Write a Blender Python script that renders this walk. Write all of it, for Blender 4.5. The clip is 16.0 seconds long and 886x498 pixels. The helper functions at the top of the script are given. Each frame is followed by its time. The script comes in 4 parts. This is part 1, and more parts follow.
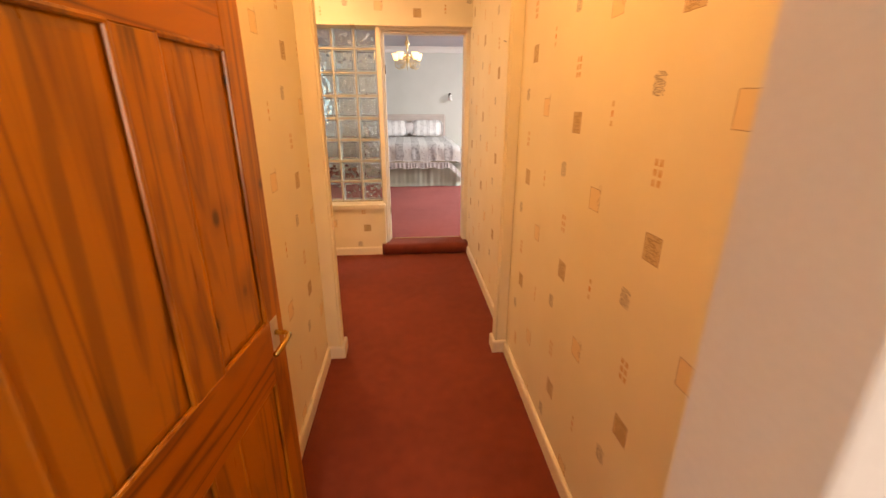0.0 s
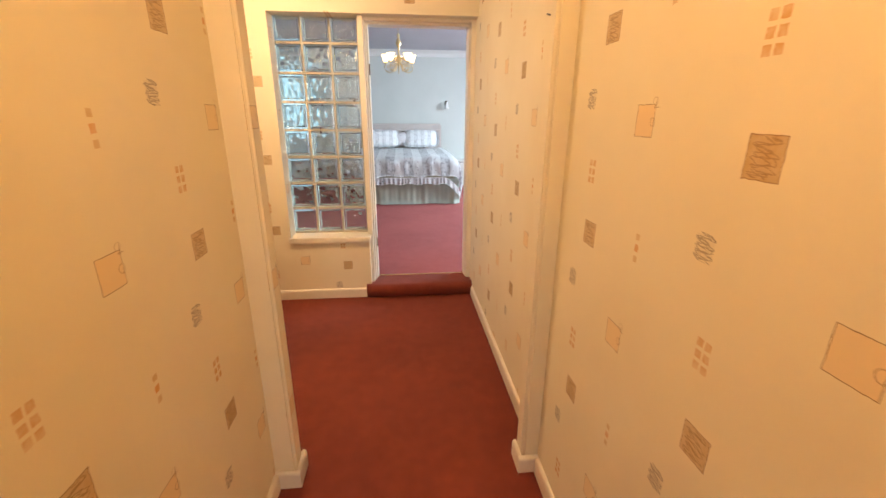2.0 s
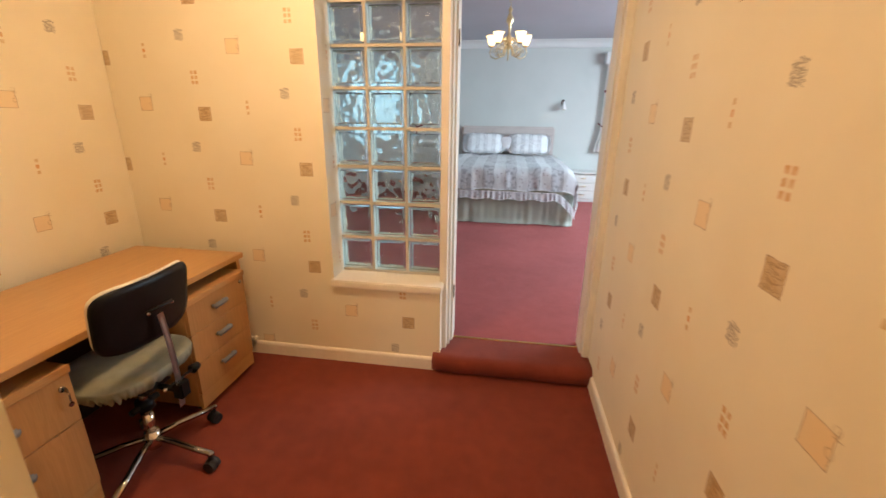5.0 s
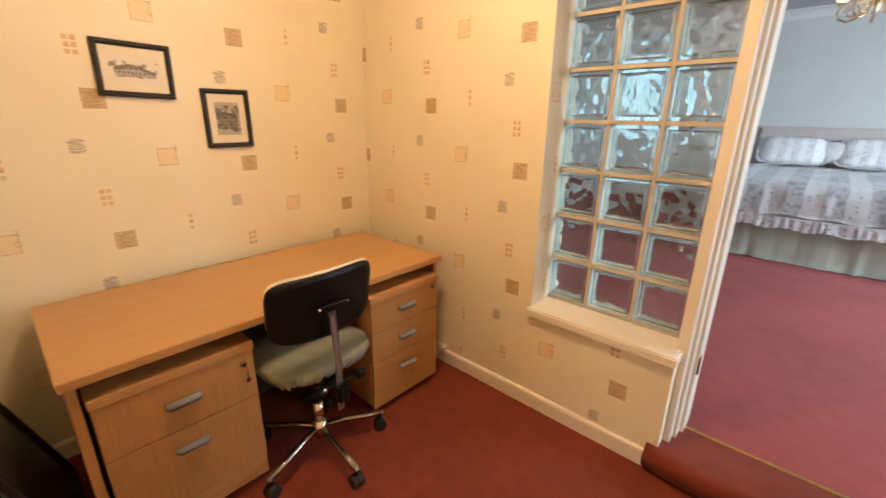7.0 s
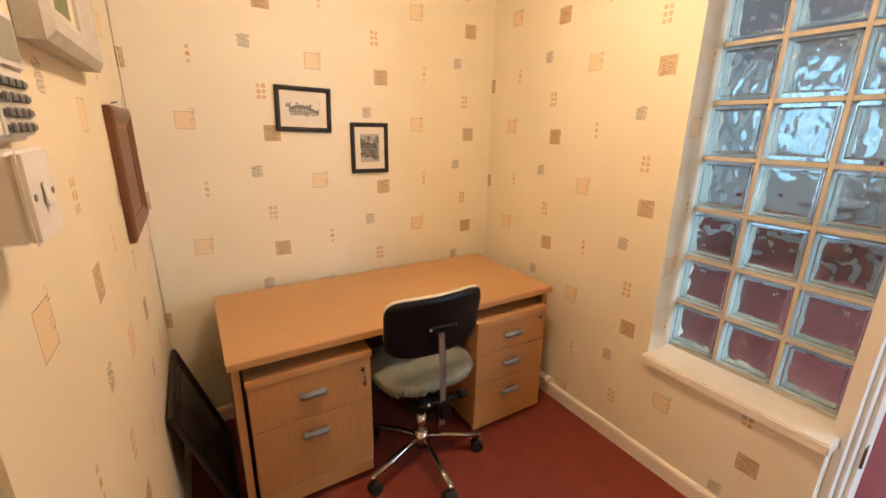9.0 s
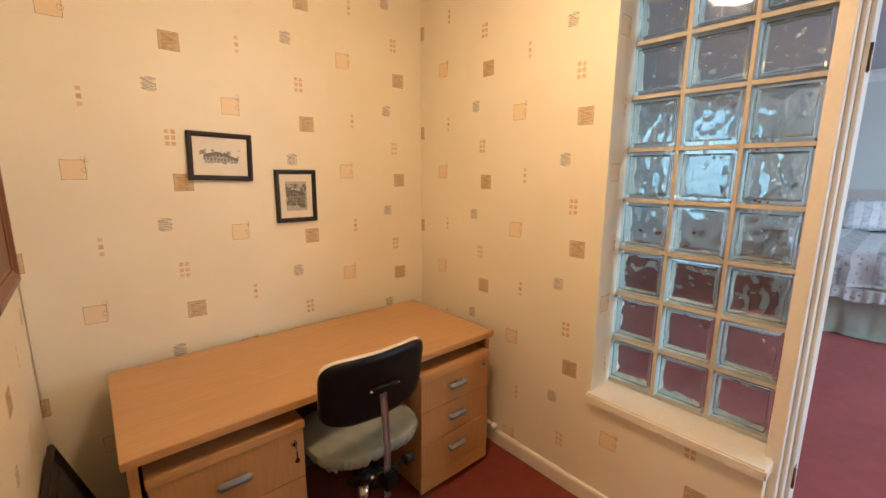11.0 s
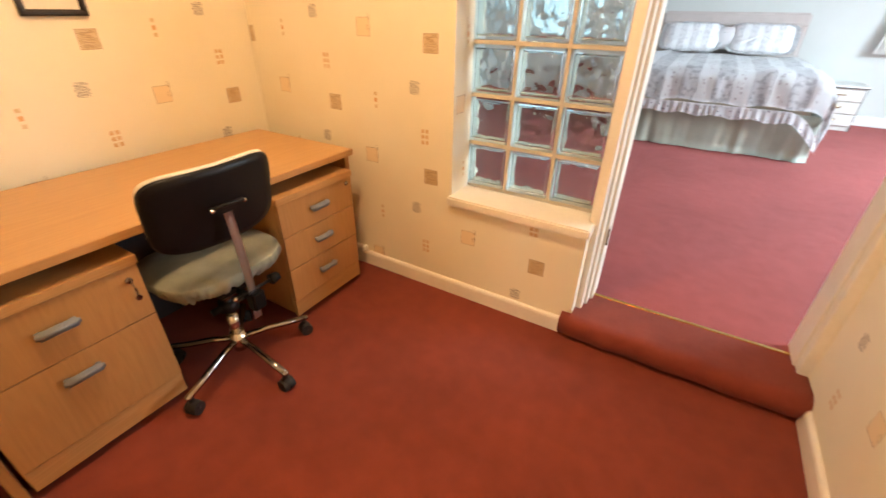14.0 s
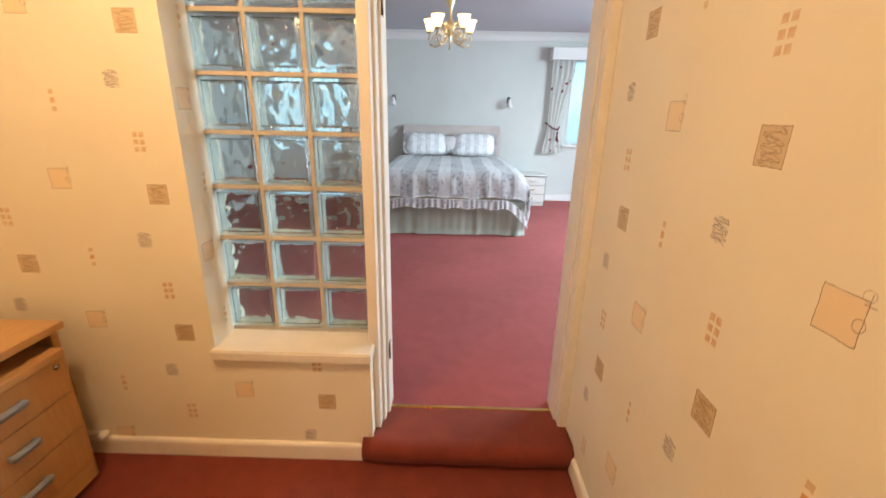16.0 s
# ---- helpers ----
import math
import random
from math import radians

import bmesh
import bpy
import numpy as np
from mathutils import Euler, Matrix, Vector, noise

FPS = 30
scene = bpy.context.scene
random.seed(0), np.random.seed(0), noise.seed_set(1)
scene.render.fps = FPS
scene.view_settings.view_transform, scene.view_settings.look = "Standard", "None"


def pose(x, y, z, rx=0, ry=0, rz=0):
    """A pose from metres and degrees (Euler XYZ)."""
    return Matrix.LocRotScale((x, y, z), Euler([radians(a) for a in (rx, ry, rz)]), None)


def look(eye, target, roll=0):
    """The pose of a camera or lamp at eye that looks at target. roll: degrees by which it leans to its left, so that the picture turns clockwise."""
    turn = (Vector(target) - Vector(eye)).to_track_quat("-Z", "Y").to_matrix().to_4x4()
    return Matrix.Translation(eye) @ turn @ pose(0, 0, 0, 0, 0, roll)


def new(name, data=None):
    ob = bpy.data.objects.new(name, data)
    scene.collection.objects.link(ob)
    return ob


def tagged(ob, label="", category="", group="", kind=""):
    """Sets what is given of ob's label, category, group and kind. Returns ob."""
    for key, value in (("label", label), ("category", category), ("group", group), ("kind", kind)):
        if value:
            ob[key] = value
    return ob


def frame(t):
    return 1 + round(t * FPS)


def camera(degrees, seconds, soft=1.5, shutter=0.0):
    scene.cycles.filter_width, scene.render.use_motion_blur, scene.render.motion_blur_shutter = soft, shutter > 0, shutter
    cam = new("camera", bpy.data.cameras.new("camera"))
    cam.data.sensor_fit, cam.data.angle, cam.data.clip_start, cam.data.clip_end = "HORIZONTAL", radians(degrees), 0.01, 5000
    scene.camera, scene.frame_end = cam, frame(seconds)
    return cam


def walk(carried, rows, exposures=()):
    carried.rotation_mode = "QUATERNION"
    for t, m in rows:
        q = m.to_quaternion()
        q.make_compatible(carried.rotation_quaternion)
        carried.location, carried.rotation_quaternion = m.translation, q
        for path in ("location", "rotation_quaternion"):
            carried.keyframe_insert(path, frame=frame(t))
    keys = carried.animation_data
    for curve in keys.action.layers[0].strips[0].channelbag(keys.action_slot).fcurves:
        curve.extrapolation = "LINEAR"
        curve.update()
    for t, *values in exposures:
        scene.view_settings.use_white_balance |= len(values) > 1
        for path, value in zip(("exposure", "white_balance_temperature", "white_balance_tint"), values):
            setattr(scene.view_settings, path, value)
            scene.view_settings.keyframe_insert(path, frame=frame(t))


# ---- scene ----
cam = camera(94.1, 16.0, 1.5, 0.4)
PATH = [
    (0, (-0.011, 0.114, 1.435), (0.148, 1.996, 0.778), 0.1),
    (0.5, (-0.015, 0.36, 1.426), (0.134, 2.245, 0.777), 0.1),
    (1, (0.0, 0.585, 1.441), (0.162, 2.474, 0.804), 0.2),
    (1.5, (0.028, 0.751, 1.412), (0.206, 2.641, 0.782), 0.3),
    (2, (0.021, 0.944, 1.442), (0.21, 2.835, 0.819), 0.3),
    (2.5, (0.012, 1.068, 1.438), (0.206, 2.961, 0.821), 0.5),
    (3, (0.059, 1.289, 1.433), (0.228, 3.187, 0.824), 0.5),
    (3.2, (0.072, 1.367, 1.431), (0.224, 3.268, 0.828), 0.5),
    (5.3, (0.065, 2.184, 1.353), (-0.358, 4.042, 0.746), 0.5),
    (5.5, (0.081, 2.237, 1.337), (-0.447, 4.068, 0.73), 0.3),
    (6, (0.038, 2.423, 1.33), (-0.745, 4.157, 0.715), 0.6),
    (6.5, (-0.01, 2.533, 1.341), (-1.053, 4.121, 0.715), 0.7),
    (7, (0.0, 2.586, 1.336), (-1.281, 3.994, 0.721), 0.7),
    (7.5, (0.009, 2.585, 1.356), (-1.436, 3.817, 0.729), 0.8),
    (8, (0.011, 2.574, 1.38), (-1.539, 3.665, 0.741), 0.9),
    (8.5, (0.022, 2.568, 1.386), (-1.596, 3.57, 0.77), 0.9),
    (9, (0.029, 2.569, 1.413), (-1.613, 3.564, 0.852), 0.9),
    (9.2, (0.027, 2.567, 1.425), (-1.605, 3.600, 0.905), 1.0),
    (11.3, (-0.047, 2.606, 1.426), (-1.515, 3.911, 1.048), 0.7),
    (11.5, (-0.048, 2.618, 1.402), (-1.499, 3.925, 0.968), 0.6),
    (12, (-0.062, 2.615, 1.32), (-1.449, 3.931, 0.732), 0.7),
    (12.5, (-0.056, 2.626, 1.263), (-1.375, 3.933, 0.519), 0.6),
    (13, (-0.042, 2.628, 1.23), (-1.265, 3.943, 0.351), 0.4),
    (13.5, (-0.022, 2.644, 1.228), (-1.103, 4.005, 0.243), 0.4),
    (14, (-0.017, 2.642, 1.224), (-0.897, 4.135, 0.221), 0.9),
    (14.5, (-0.003, 2.645, 1.235), (-0.617, 4.285, 0.268), 1.6),
    (15, (0.015, 2.654, 1.276), (-0.358, 4.409, 0.393), 1.5),
    (15.5, (0.033, 2.672, 1.338), (-0.134, 4.516, 0.581), 1.3),
    (16, (0.046, 2.731, 1.391), (0.021, 4.634, 0.777), 1.2),
]
EXPOSURES = [(0.0, -0.03, 9000, 24), (0.4, -0.01, 7700, 19), (0.8, 0.08, 6850, 14), (1.5, 0.10, 6400, 11), (2.3, 0.07, 6550, 10), (3.2, -0.03, 6600, 10), (5.5, -0.12, 6350, 10), (7.5, -0.05, 6450, 10), (9.0, -0.05, 5700, 10), (11.5, -0.31, 5900, 10),
             (12.0, -0.27, 6150, 10), (13.0, 0.12, 6500, 10), (14.0, 0.40, 6650, 11), (14.5, 0.44, 6700, 13), (15.0, 0.34, 6700, 12), (15.5, 0.22, 6600, 10), (16.0, 0.0, 6550, 10)]
walk(cam, [(t, look(eye, target, roll)) for t, eye, target, roll in PATH], EXPOSURES)

# ---- world and large lights ----
world = bpy.data.worlds.new("world")
scene.world = world
world.use_nodes = True
wt = world.node_tree
sky = wt.nodes.new("ShaderNodeTexSky")
sky.sky_type = "NISHITA"
sky.sun_disc = False
sky.sun_elevation, sky.sun_rotation = radians(38), radians(200)
wt.links.new(sky.outputs["Color"], wt.nodes["Background"].inputs["Color"])
wt.nodes["Background"].inputs["Strength"].default_value = 0.12

sun_data = bpy.data.lights.new("sun", "SUN")
sun_data.energy, sun_data.angle, sun_data.color = 0.8, radians(12), (1.0, 0.95, 0.88)
sun = new("sun", sun_data)
sun.matrix_world = look((0, -20, 16), (0, 5, 0))


def opening_light(x, y, z, tx, ty, w, h, watts, color=(0.70, 0.87, 1.0), down=0.0):
    d = bpy.data.lights.new("opening_light", "AREA")
    d.shape, d.size, d.size_y, d.energy, d.color = "RECTANGLE", w, h, watts, color
    new("opening_light", d).matrix_world = look((x, y, z), (tx, ty, z - down))


DAY = 120.0
opening_light(2.42, 9.75, 1.62, 2.42, 0, 1.1, 1.2, DAY * 0.050, (0.34, 0.78, 1.0))
opening_light(-2.22, 9.75, 1.62, -2.22, 0, 1.1, 1.2, DAY * 0.050, (0.42, 0.80, 1.0))
opening_light(3.75, 6.6, 2.15, -1.25, 6.6, 2.8, 1.5, DAY * 3.5, down=2.9)
# Unseen fill lamp, added to brighten the landing door lining and near walls.
opening_light(0, -1.72, 1.52, 0, 5, 1.15, 1.1, 25.0, (1.0, 0.93, 0.86))
LAMP_HALL, LAMP_STUDY = 46.0, 121.0          # radiance of the ceiling bowls
SHADE = 4.2         # radiance of the chandelier shades

# ---- materials ----


class Nodes:
    """Short hand for a material's node tree."""

    def __init__(self, name):
        self.mat = bpy.data.materials.new(name)
        self.mat.use_nodes = True
        self.tree = self.mat.node_tree
        self.bsdf = self.tree.nodes["Principled BSDF"]

    def add(self, kind, **values):
        n = self.tree.nodes.new(kind)
        for k, v in values.items():
            self.put(n.inputs[k.replace("_", " ")], v)
        return n

    def put(self, socket, v):
        if isinstance(v, bpy.types.NodeSocket):
            self.tree.links.new(v, socket)
        else:
            socket.default_value = v

    def m(self, op, *args):
        n = self.tree.nodes.new("ShaderNodeMath")
        n.operation = op
        for s, v in zip(n.inputs, args):
            self.put(s, v)
        return n.outputs[0]

    def mix(self, f, a, b):
        n = self.tree.nodes.new("ShaderNodeMix")
        n.data_type = "RGBA"
        self.put(n.inputs[0], f)
        for s, v in ((n.inputs[6], a), (n.inputs[7], b)):
            self.put(s, v if isinstance(v, bpy.types.NodeSocket) else (*v, 1))
        return n.outputs[2]

    def coord(self, scale=(1, 1, 1), kind="Object"):
        t = self.tree.nodes.new("ShaderNodeTexCoord")
        n = self.tree.nodes.new("ShaderNodeMapping")
        self.tree.links.new(t.outputs[kind], n.inputs["Vector"])
        n.inputs["Scale"].default_value = scale
        return n.outputs["Vector"]

    def noise(self, vec, scale, detail=3.0, distortion=0.0):
        return self.add("ShaderNodeTexNoise", Vector=vec, Scale=scale, Detail=detail, Distortion=distortion).outputs["Fac"]

    def band(self, f, lo, hi):
        n = self.add("ShaderNodeMapRange", Value=f, From_Min=lo, From_Max=hi)
        return n.outputs[0]

    def done(self, color, rough=0.6, metal=0.0, height=None, bump=0.1, dist=0.005):
        self.put(self.bsdf.inputs["Base Color"], color if isinstance(color, bpy.types.NodeSocket) else (*color, 1))
        self.put(self.bsdf.inputs["Roughness"], rough)
        self.put(self.bsdf.inputs["Metallic"], metal)
        if height is not None:
            b = self.add("ShaderNodeBump", Height=height, Strength=bump, Distance=dist)
            self.tree.links.new(b.outputs[0], self.bsdf.inputs["Normal"])
        return self.mat


def surface(name, a, b, scale=8.0, fine=120.0, rough=0.6, metal=0.0, bump=0.15, stretch=(1, 1, 1), spread=0.12):
    """A surface that varies between two colours at two scales, with fine relief."""
    n = Nodes(name)
    v = n.coord(stretch)
    big, small = n.noise(v, scale, 4), n.noise(v, fine, 2)
    f = n.band(n.m("ADD", n.m("MULTIPLY", big, 0.7), n.m("MULTIPLY", small, 0.3)), 0.35, 0.65)
    r = n.m("ADD", n.m("MULTIPLY", big, spread), rough - spread / 2)
    return n.done(n.mix(f, a, b), r, metal, small, bump, 0.002)


def wallpaper(name):
    """Cream paper printed with a half-drop repeat of small squares and scribbles; the map is in metres."""
    n = Nodes(name)
    uv = n.tree.nodes.new("ShaderNodeUVMap")
    wob = n.add("ShaderNodeTexNoise", Vector=uv.outputs[0], Scale=90.0, Detail=1.0)
    sep = n.tree.nodes.new("ShaderNodeSeparateXYZ")
    n.tree.links.new(uv.outputs[0], sep.inputs[0])
    w = n.m("MULTIPLY", n.m("SUBTRACT", wob.outputs["Fac"], 0.5), 0.004)
    W, H = 0.53, 0.5355
    u = n.m("DIVIDE", n.m("ADD", n.m("ADD", sep.outputs[0], 0.40), w), W)
    col = n.m("FLOOR", u)
    v = n.m("ADD", n.m("DIVIDE", n.m("ADD", n.m("ADD", sep.outputs[1], 0.195), w), H), n.m("MULTIPLY", col, 0.5))
    row = n.m("FLOOR", v)
    fu, fv = n.m("MULTIPLY", n.m("SUBTRACT", u, col), W), n.m("MULTIPLY", n.m("SUBTRACT", v, row), H)
    cell = n.tree.nodes.new("ShaderNodeCombineXYZ")
    n.put(cell.inputs[0], col), n.put(cell.inputs[1], row)
    rnd = n.tree.nodes.new("ShaderNodeTexWhiteNoise")
    n.tree.links.new(cell.outputs[0], rnd.inputs["Vector"])
    fade = n.m("ADD", n.m("MULTIPLY", rnd.outputs["Value"], 0.35), 0.65)

    def near(s, c, e):
        return n.m("COMPARE", s, c, e)

    def box(cu, cv, hu, hv):
        return n.m("MULTIPLY", near(fu, cu, hu), near(fv, cv, hv))

    wide = n.m("MULTIPLY", n.m("SUBTRACT", n.add("ShaderNodeTexNoise", Vector=uv.outputs[0], Scale=38.0, Detail=1.0).outputs["Fac"], 0.5), 0.014)

    def scribble(cu, cv, wide_by, pitch, pen):
        """Loops of a pen that runs from side to side and downwards, three times over."""
        y = n.m("SUBTRACT", fu, cu)
        x = n.m("ADD", n.m("ADD", n.m("SUBTRACT", fv, cv), n.m("MULTIPLY", y, 0.16)), wide)
        out = None
        for k, ph, w_, off in ((1.0, 0.0, 0.95, 0.0), (0.71, 2.1, 0.80, 0.10), (1.37, 4.0, 0.62, -0.16)):
            arg = n.m("ADD", n.m("MULTIPLY", x, 6.2832 * k / pitch), ph)
            f = n.m("MULTIPLY", n.m("SINE", arg), wide_by * w_)
            slope = n.m("MULTIPLY", n.m("COSINE", arg), wide_by * w_ * 6.2832 * k / pitch)
            thick = n.m("MULTIPLY", n.m("SQRT", n.m("ADD", n.m("MULTIPLY", slope, slope), 1.0)), pen)
            d = n.m("LESS_THAN", n.m("ABSOLUTE", n.m("SUBTRACT", n.m("SUBTRACT", y, wide_by * off), f)), thick)
            out = d if out is None else n.m("MAXIMUM", out, d)
        return out

    au, av, bu, bv, cu, cv, du, dv, eu, ev = 0.40, 0.195, 0.069, 0.243, 0.370, 0.370, 0.320, 0.029, 0.113, 0.496
    big, fine = n.noise(uv.outputs[0], 3.0, 3), n.noise(uv.outputs[0], 220.0, 2)
    base = n.mix(n.band(big, 0.3, 0.7), (0.78, 0.705, 0.53), (0.82, 0.755, 0.59))
    blotch = n.noise(uv.outputs[0], 45.0, 2)
    ring = n.m("MULTIPLY", near(n.m("SQRT", n.m("ADD", n.m("POWER", n.m("SUBTRACT", fu, bu + 0.030), 2.0), n.m("POWER", n.m("SUBTRACT", fv, bv - 0.002), 2.0))), 0.009, 0.0009), 1.0)
    lines_a, lines_d = scribble(au, av, 0.027, 0.0230, 0.0008), scribble(du, dv, 0.025, 0.0170, 0.0009)
    outline_a = n.m("SUBTRACT", box(au, av, 0.0345, 0.0345), box(au, av, 0.0330, 0.0330))
    outline_b = n.m("SUBTRACT", box(bu, bv, 0.0345, 0.0345), box(bu, bv, 0.0332, 0.0332))
    subs_c = n.m("MULTIPLY", near(n.m("ABSOLUTE", n.m("SUBTRACT", fu, cu)), 0.0105, 0.0078),
                 n.m("ADD", near(fv, cv, 0.0082), near(n.m("ABSOLUTE", n.m("SUBTRACT", fv, cv)), 0.0240, 0.0082)))
    subs_e = n.m("MULTIPLY", near(fu, eu, 0.0075), n.m("ADD", near(fv, ev, 0.0085), near(n.m("ABSOLUTE", n.m("SUBTRACT", fv, ev)), 0.0265, 0.0075)))
    tan_a, tan_b = (0.44, 0.255, 0.065), (0.60, 0.34, 0.115)
    c = base
    c = n.mix(n.m("MULTIPLY", n.m("MULTIPLY", box(au, av, 0.0345, 0.0345), fade), n.m("ADD", n.m("MULTIPLY", blotch, 0.5), 0.5)), c, tan_a)
    c = n.mix(n.m("MULTIPLY", n.m("MULTIPLY", box(au, av, 0.031, 0.031), lines_a), 0.52), c, (0.16, 0.075, 0.025))
    c = n.mix(n.m("MULTIPLY", outline_a, 0.8), c, (0.22, 0.11, 0.04))
    c = n.mix(n.m("MULTIPLY", box(bu, bv, 0.0345, 0.0345), n.m("MULTIPLY", fade, 0.50)), c, (0.76, 0.49, 0.19))
    c = n.mix(n.m("MULTIPLY", outline_b, n.m("MULTIPLY", n.band(blotch, 0.25, 0.42), 0.9)), c, (0.20, 0.10, 0.04))
    curl = near(n.m("SQRT", n.m("ADD", n.m("POWER", n.m("SUBTRACT", fu, bu + 0.031), 2.0), n.m("POWER", n.m("SUBTRACT", fv, bv + 0.040), 2.0))), 0.0085, 0.0009)
    tick = n.m("MAXIMUM", box(bu + 0.036, bv + 0.028, 0.009, 0.0010), box(bu + 0.0345, bv + 0.034, 0.0010, 0.010))
    c = n.mix(n.m("MULTIPLY", n.m("MAXIMUM", n.m("MULTIPLY", curl, 0.45), n.m("MULTIPLY", tick, 0.7)), fade), c, (0.24, 0.13, 0.05))
    c = n.mix(n.m("MULTIPLY", ring, 0.6), c, (0.27, 0.15, 0.06))
    c = n.mix(n.m("MULTIPLY", subs_c, n.m("MULTIPLY", fade, n.band(blotch, 0.0, 0.6))), c, tan_b)
    c = n.mix(n.m("MULTIPLY", subs_e, n.m("MULTIPLY", fade, n.band(blotch, -0.3, 0.6))), c, n.mix(near(fv, ev, 0.0085), (0.60, 0.42, 0.20), (0.62, 0.29, 0.07)))
    c = n.mix(n.m("MULTIPLY", box(du, dv, 0.029, 0.027), n.m("MULTIPLY", lines_d, 0.66)), c, (0.13, 0.10, 0.075))
    c = n.mix(n.m("MULTIPLY", box(du, dv, 0.023, 0.023), 0.22), c, (0.45, 0.38, 0.30))
    return n.done(c, n.m("ADD", n.m("MULTIPLY", big, 0.1), 0.55), 0.0, fine, 0.12, 0.001)


def timber(name, dark, light, axis, rough=0.35, knots=0.0, scale=1.0, coat=0.0, contrast=1.0, lines=7.0, fibre=0.55, cut=0.15):
    """Grain along one axis (0, 1, 2), with optional knots."""
    n = Nodes(name)
    st = [9.0 * scale] * 3
    st[axis] = 0.55 * scale
    v = n.coord(tuple(st))
    g = n.noise(v, 1.6, 4, 1.2)
    rings = n.m("FRACT", n.m("MULTIPLY", g, lines))
    rings = n.m("ABSOLUTE", n.m("SUBTRACT", rings, 0.5))
    st2 = [70.0 * scale] * 3
    st2[axis] = 2.0 * scale
    fine = n.noise(n.coord(tuple(st2)), 2.0, 3)
    f = n.band(n.m("ADD", n.m("MULTIPLY", rings, 1.1 * contrast), n.m("MULTIPLY", fine, fibre)), cut, cut + 0.15 + fibre)
    c = n.mix(f, dark, light)
    if knots:
        st4 = [16.0] * 3
        st4[axis] = 0.9
        streak = n.band(n.noise(n.coord(tuple(st4)), 1.3, 3, 0.6), 0.63, 0.69)
        c = n.mix(n.m("MULTIPLY", streak, 0.45), c, (0.060, 0.012, 0.002))
        for cells, size, dark in ((7.5, knots, 0.80), (6.1, knots * 0.62, 0.95)):
            st3 = [cells] * 3
            st3[axis] = cells * 0.62
            vor = n.add("ShaderNodeTexVoronoi", Vector=n.coord(tuple(st3)), Scale=1.0, Randomness=1.0)
            d = n.m("ADD", vor.outputs["Distance"], n.m("MULTIPLY", fine, 0.05))
            halo = n.m("SUBTRACT", 1.0, n.band(d, size, size * 2.4))
            c = n.mix(n.m("MULTIPLY", halo, 0.38), c, (0.13, 0.03, 0.004))
            k = n.m("SUBTRACT", 1.0, n.band(d, size * 0.55, size))
            c = n.mix(n.m("MULTIPLY", k, dark), c, (0.028, 0.009, 0.004))
    m = n.done(c, n.m("ADD", n.m("MULTIPLY", fine, 0.12), rough - 0.06), 0.0, fine, 0.08, 0.001)
    n.bsdf.inputs["Coat Weight"].default_value = coat
    n.bsdf.inputs["Coat Roughness"].default_value = 0.2
    return m


def carpet(name, a, b, sheen):
    n = Nodes(name)
    v = n.coord()
    big, mid, pile = n.noise(v, 1.3, 4), n.noise(v, 14.0, 3), n.noise(v, 420.0, 2)
    f = n.m("ADD", n.m("MULTIPLY", big, 0.45), n.m("ADD", n.m("MULTIPLY", mid, 0.25), n.m("MULTIPLY", pile, 0.3)))
    m = n.done(n.mix(n.band(f, 0.36, 0.64), a, b), 0.95, 0.0, pile, 0.6, 0.004)
    n.bsdf.inputs["Sheen Weight"].default_value = sheen
    n.bsdf.inputs["Sheen Tint"].default_value = (1.0, 0.46, 0.42, 1)
    n.bsdf.inputs["Sheen Roughness"].default_value = 0.5
    return m


def striped_cloth(name, per_metre, floral=1.0):
    """White cloth with grey-mauve floral stripes running along the bed."""
    n = Nodes(name)
    v = n.coord()
    sep = n.tree.nodes.new("ShaderNodeSeparateXYZ")
    n.tree.links.new(v, sep.inputs[0])
    wave = n.m("MULTIPLY", n.m("SUBTRACT", n.noise(v, 9.0, 2), 0.5), 0.05)
    s = n.m("FRACT", n.m("ADD", n.m("MULTIPLY", n.m("ADD", sep.outputs[0], wave), per_metre), 0.25))
    stripe = n.m("COMPARE", s, 0.5, 0.24)
    vor = n.add("ShaderNodeTexVoronoi", Vector=v, Scale=26.0)
    bloom = n.band(n.m("ADD", vor.outputs["Distance"], n.m("MULTIPLY", n.noise(v, 60.0, 2), 0.4)), 0.55, 0.40)
    leaf = n.band(n.noise(v, 26.0, 3), 0.48, 0.62)
    c = n.mix(n.m("MULTIPLY", stripe, 0.40 * floral), (0.90, 0.90, 0.91), (0.46, 0.44, 0.46))
    middle = n.m("COMPARE", n.m("ABSOLUTE", n.m("SUBTRACT", s, 0.5)), 0.5, 0.12)
    c = n.mix(n.m("MULTIPLY", middle, n.m("MULTIPLY", bloom, 0.50 * floral)), c, (0.30, 0.19, 0.22))
    c = n.mix(n.m("MULTIPLY", stripe, n.m("MULTIPLY", leaf, 0.50 * floral)), c, (0.22, 0.20, 0.22))
    edge = n.m("ADD", n.m("COMPARE", s, 0.26, 0.014), n.m("COMPARE", s, 0.74, 0.014))
    c = n.mix(n.m("MULTIPLY", edge, 0.35), c, (0.35, 0.30, 0.32))
    n.bsdf.inputs["Sheen Weight"].default_value = 0.45
    n.bsdf.inputs["Sheen Roughness"].default_value = 0.4
    return n.done(c, 0.7, 0.0, n.noise(v, 12.0, 4), 0.25, 0.02)


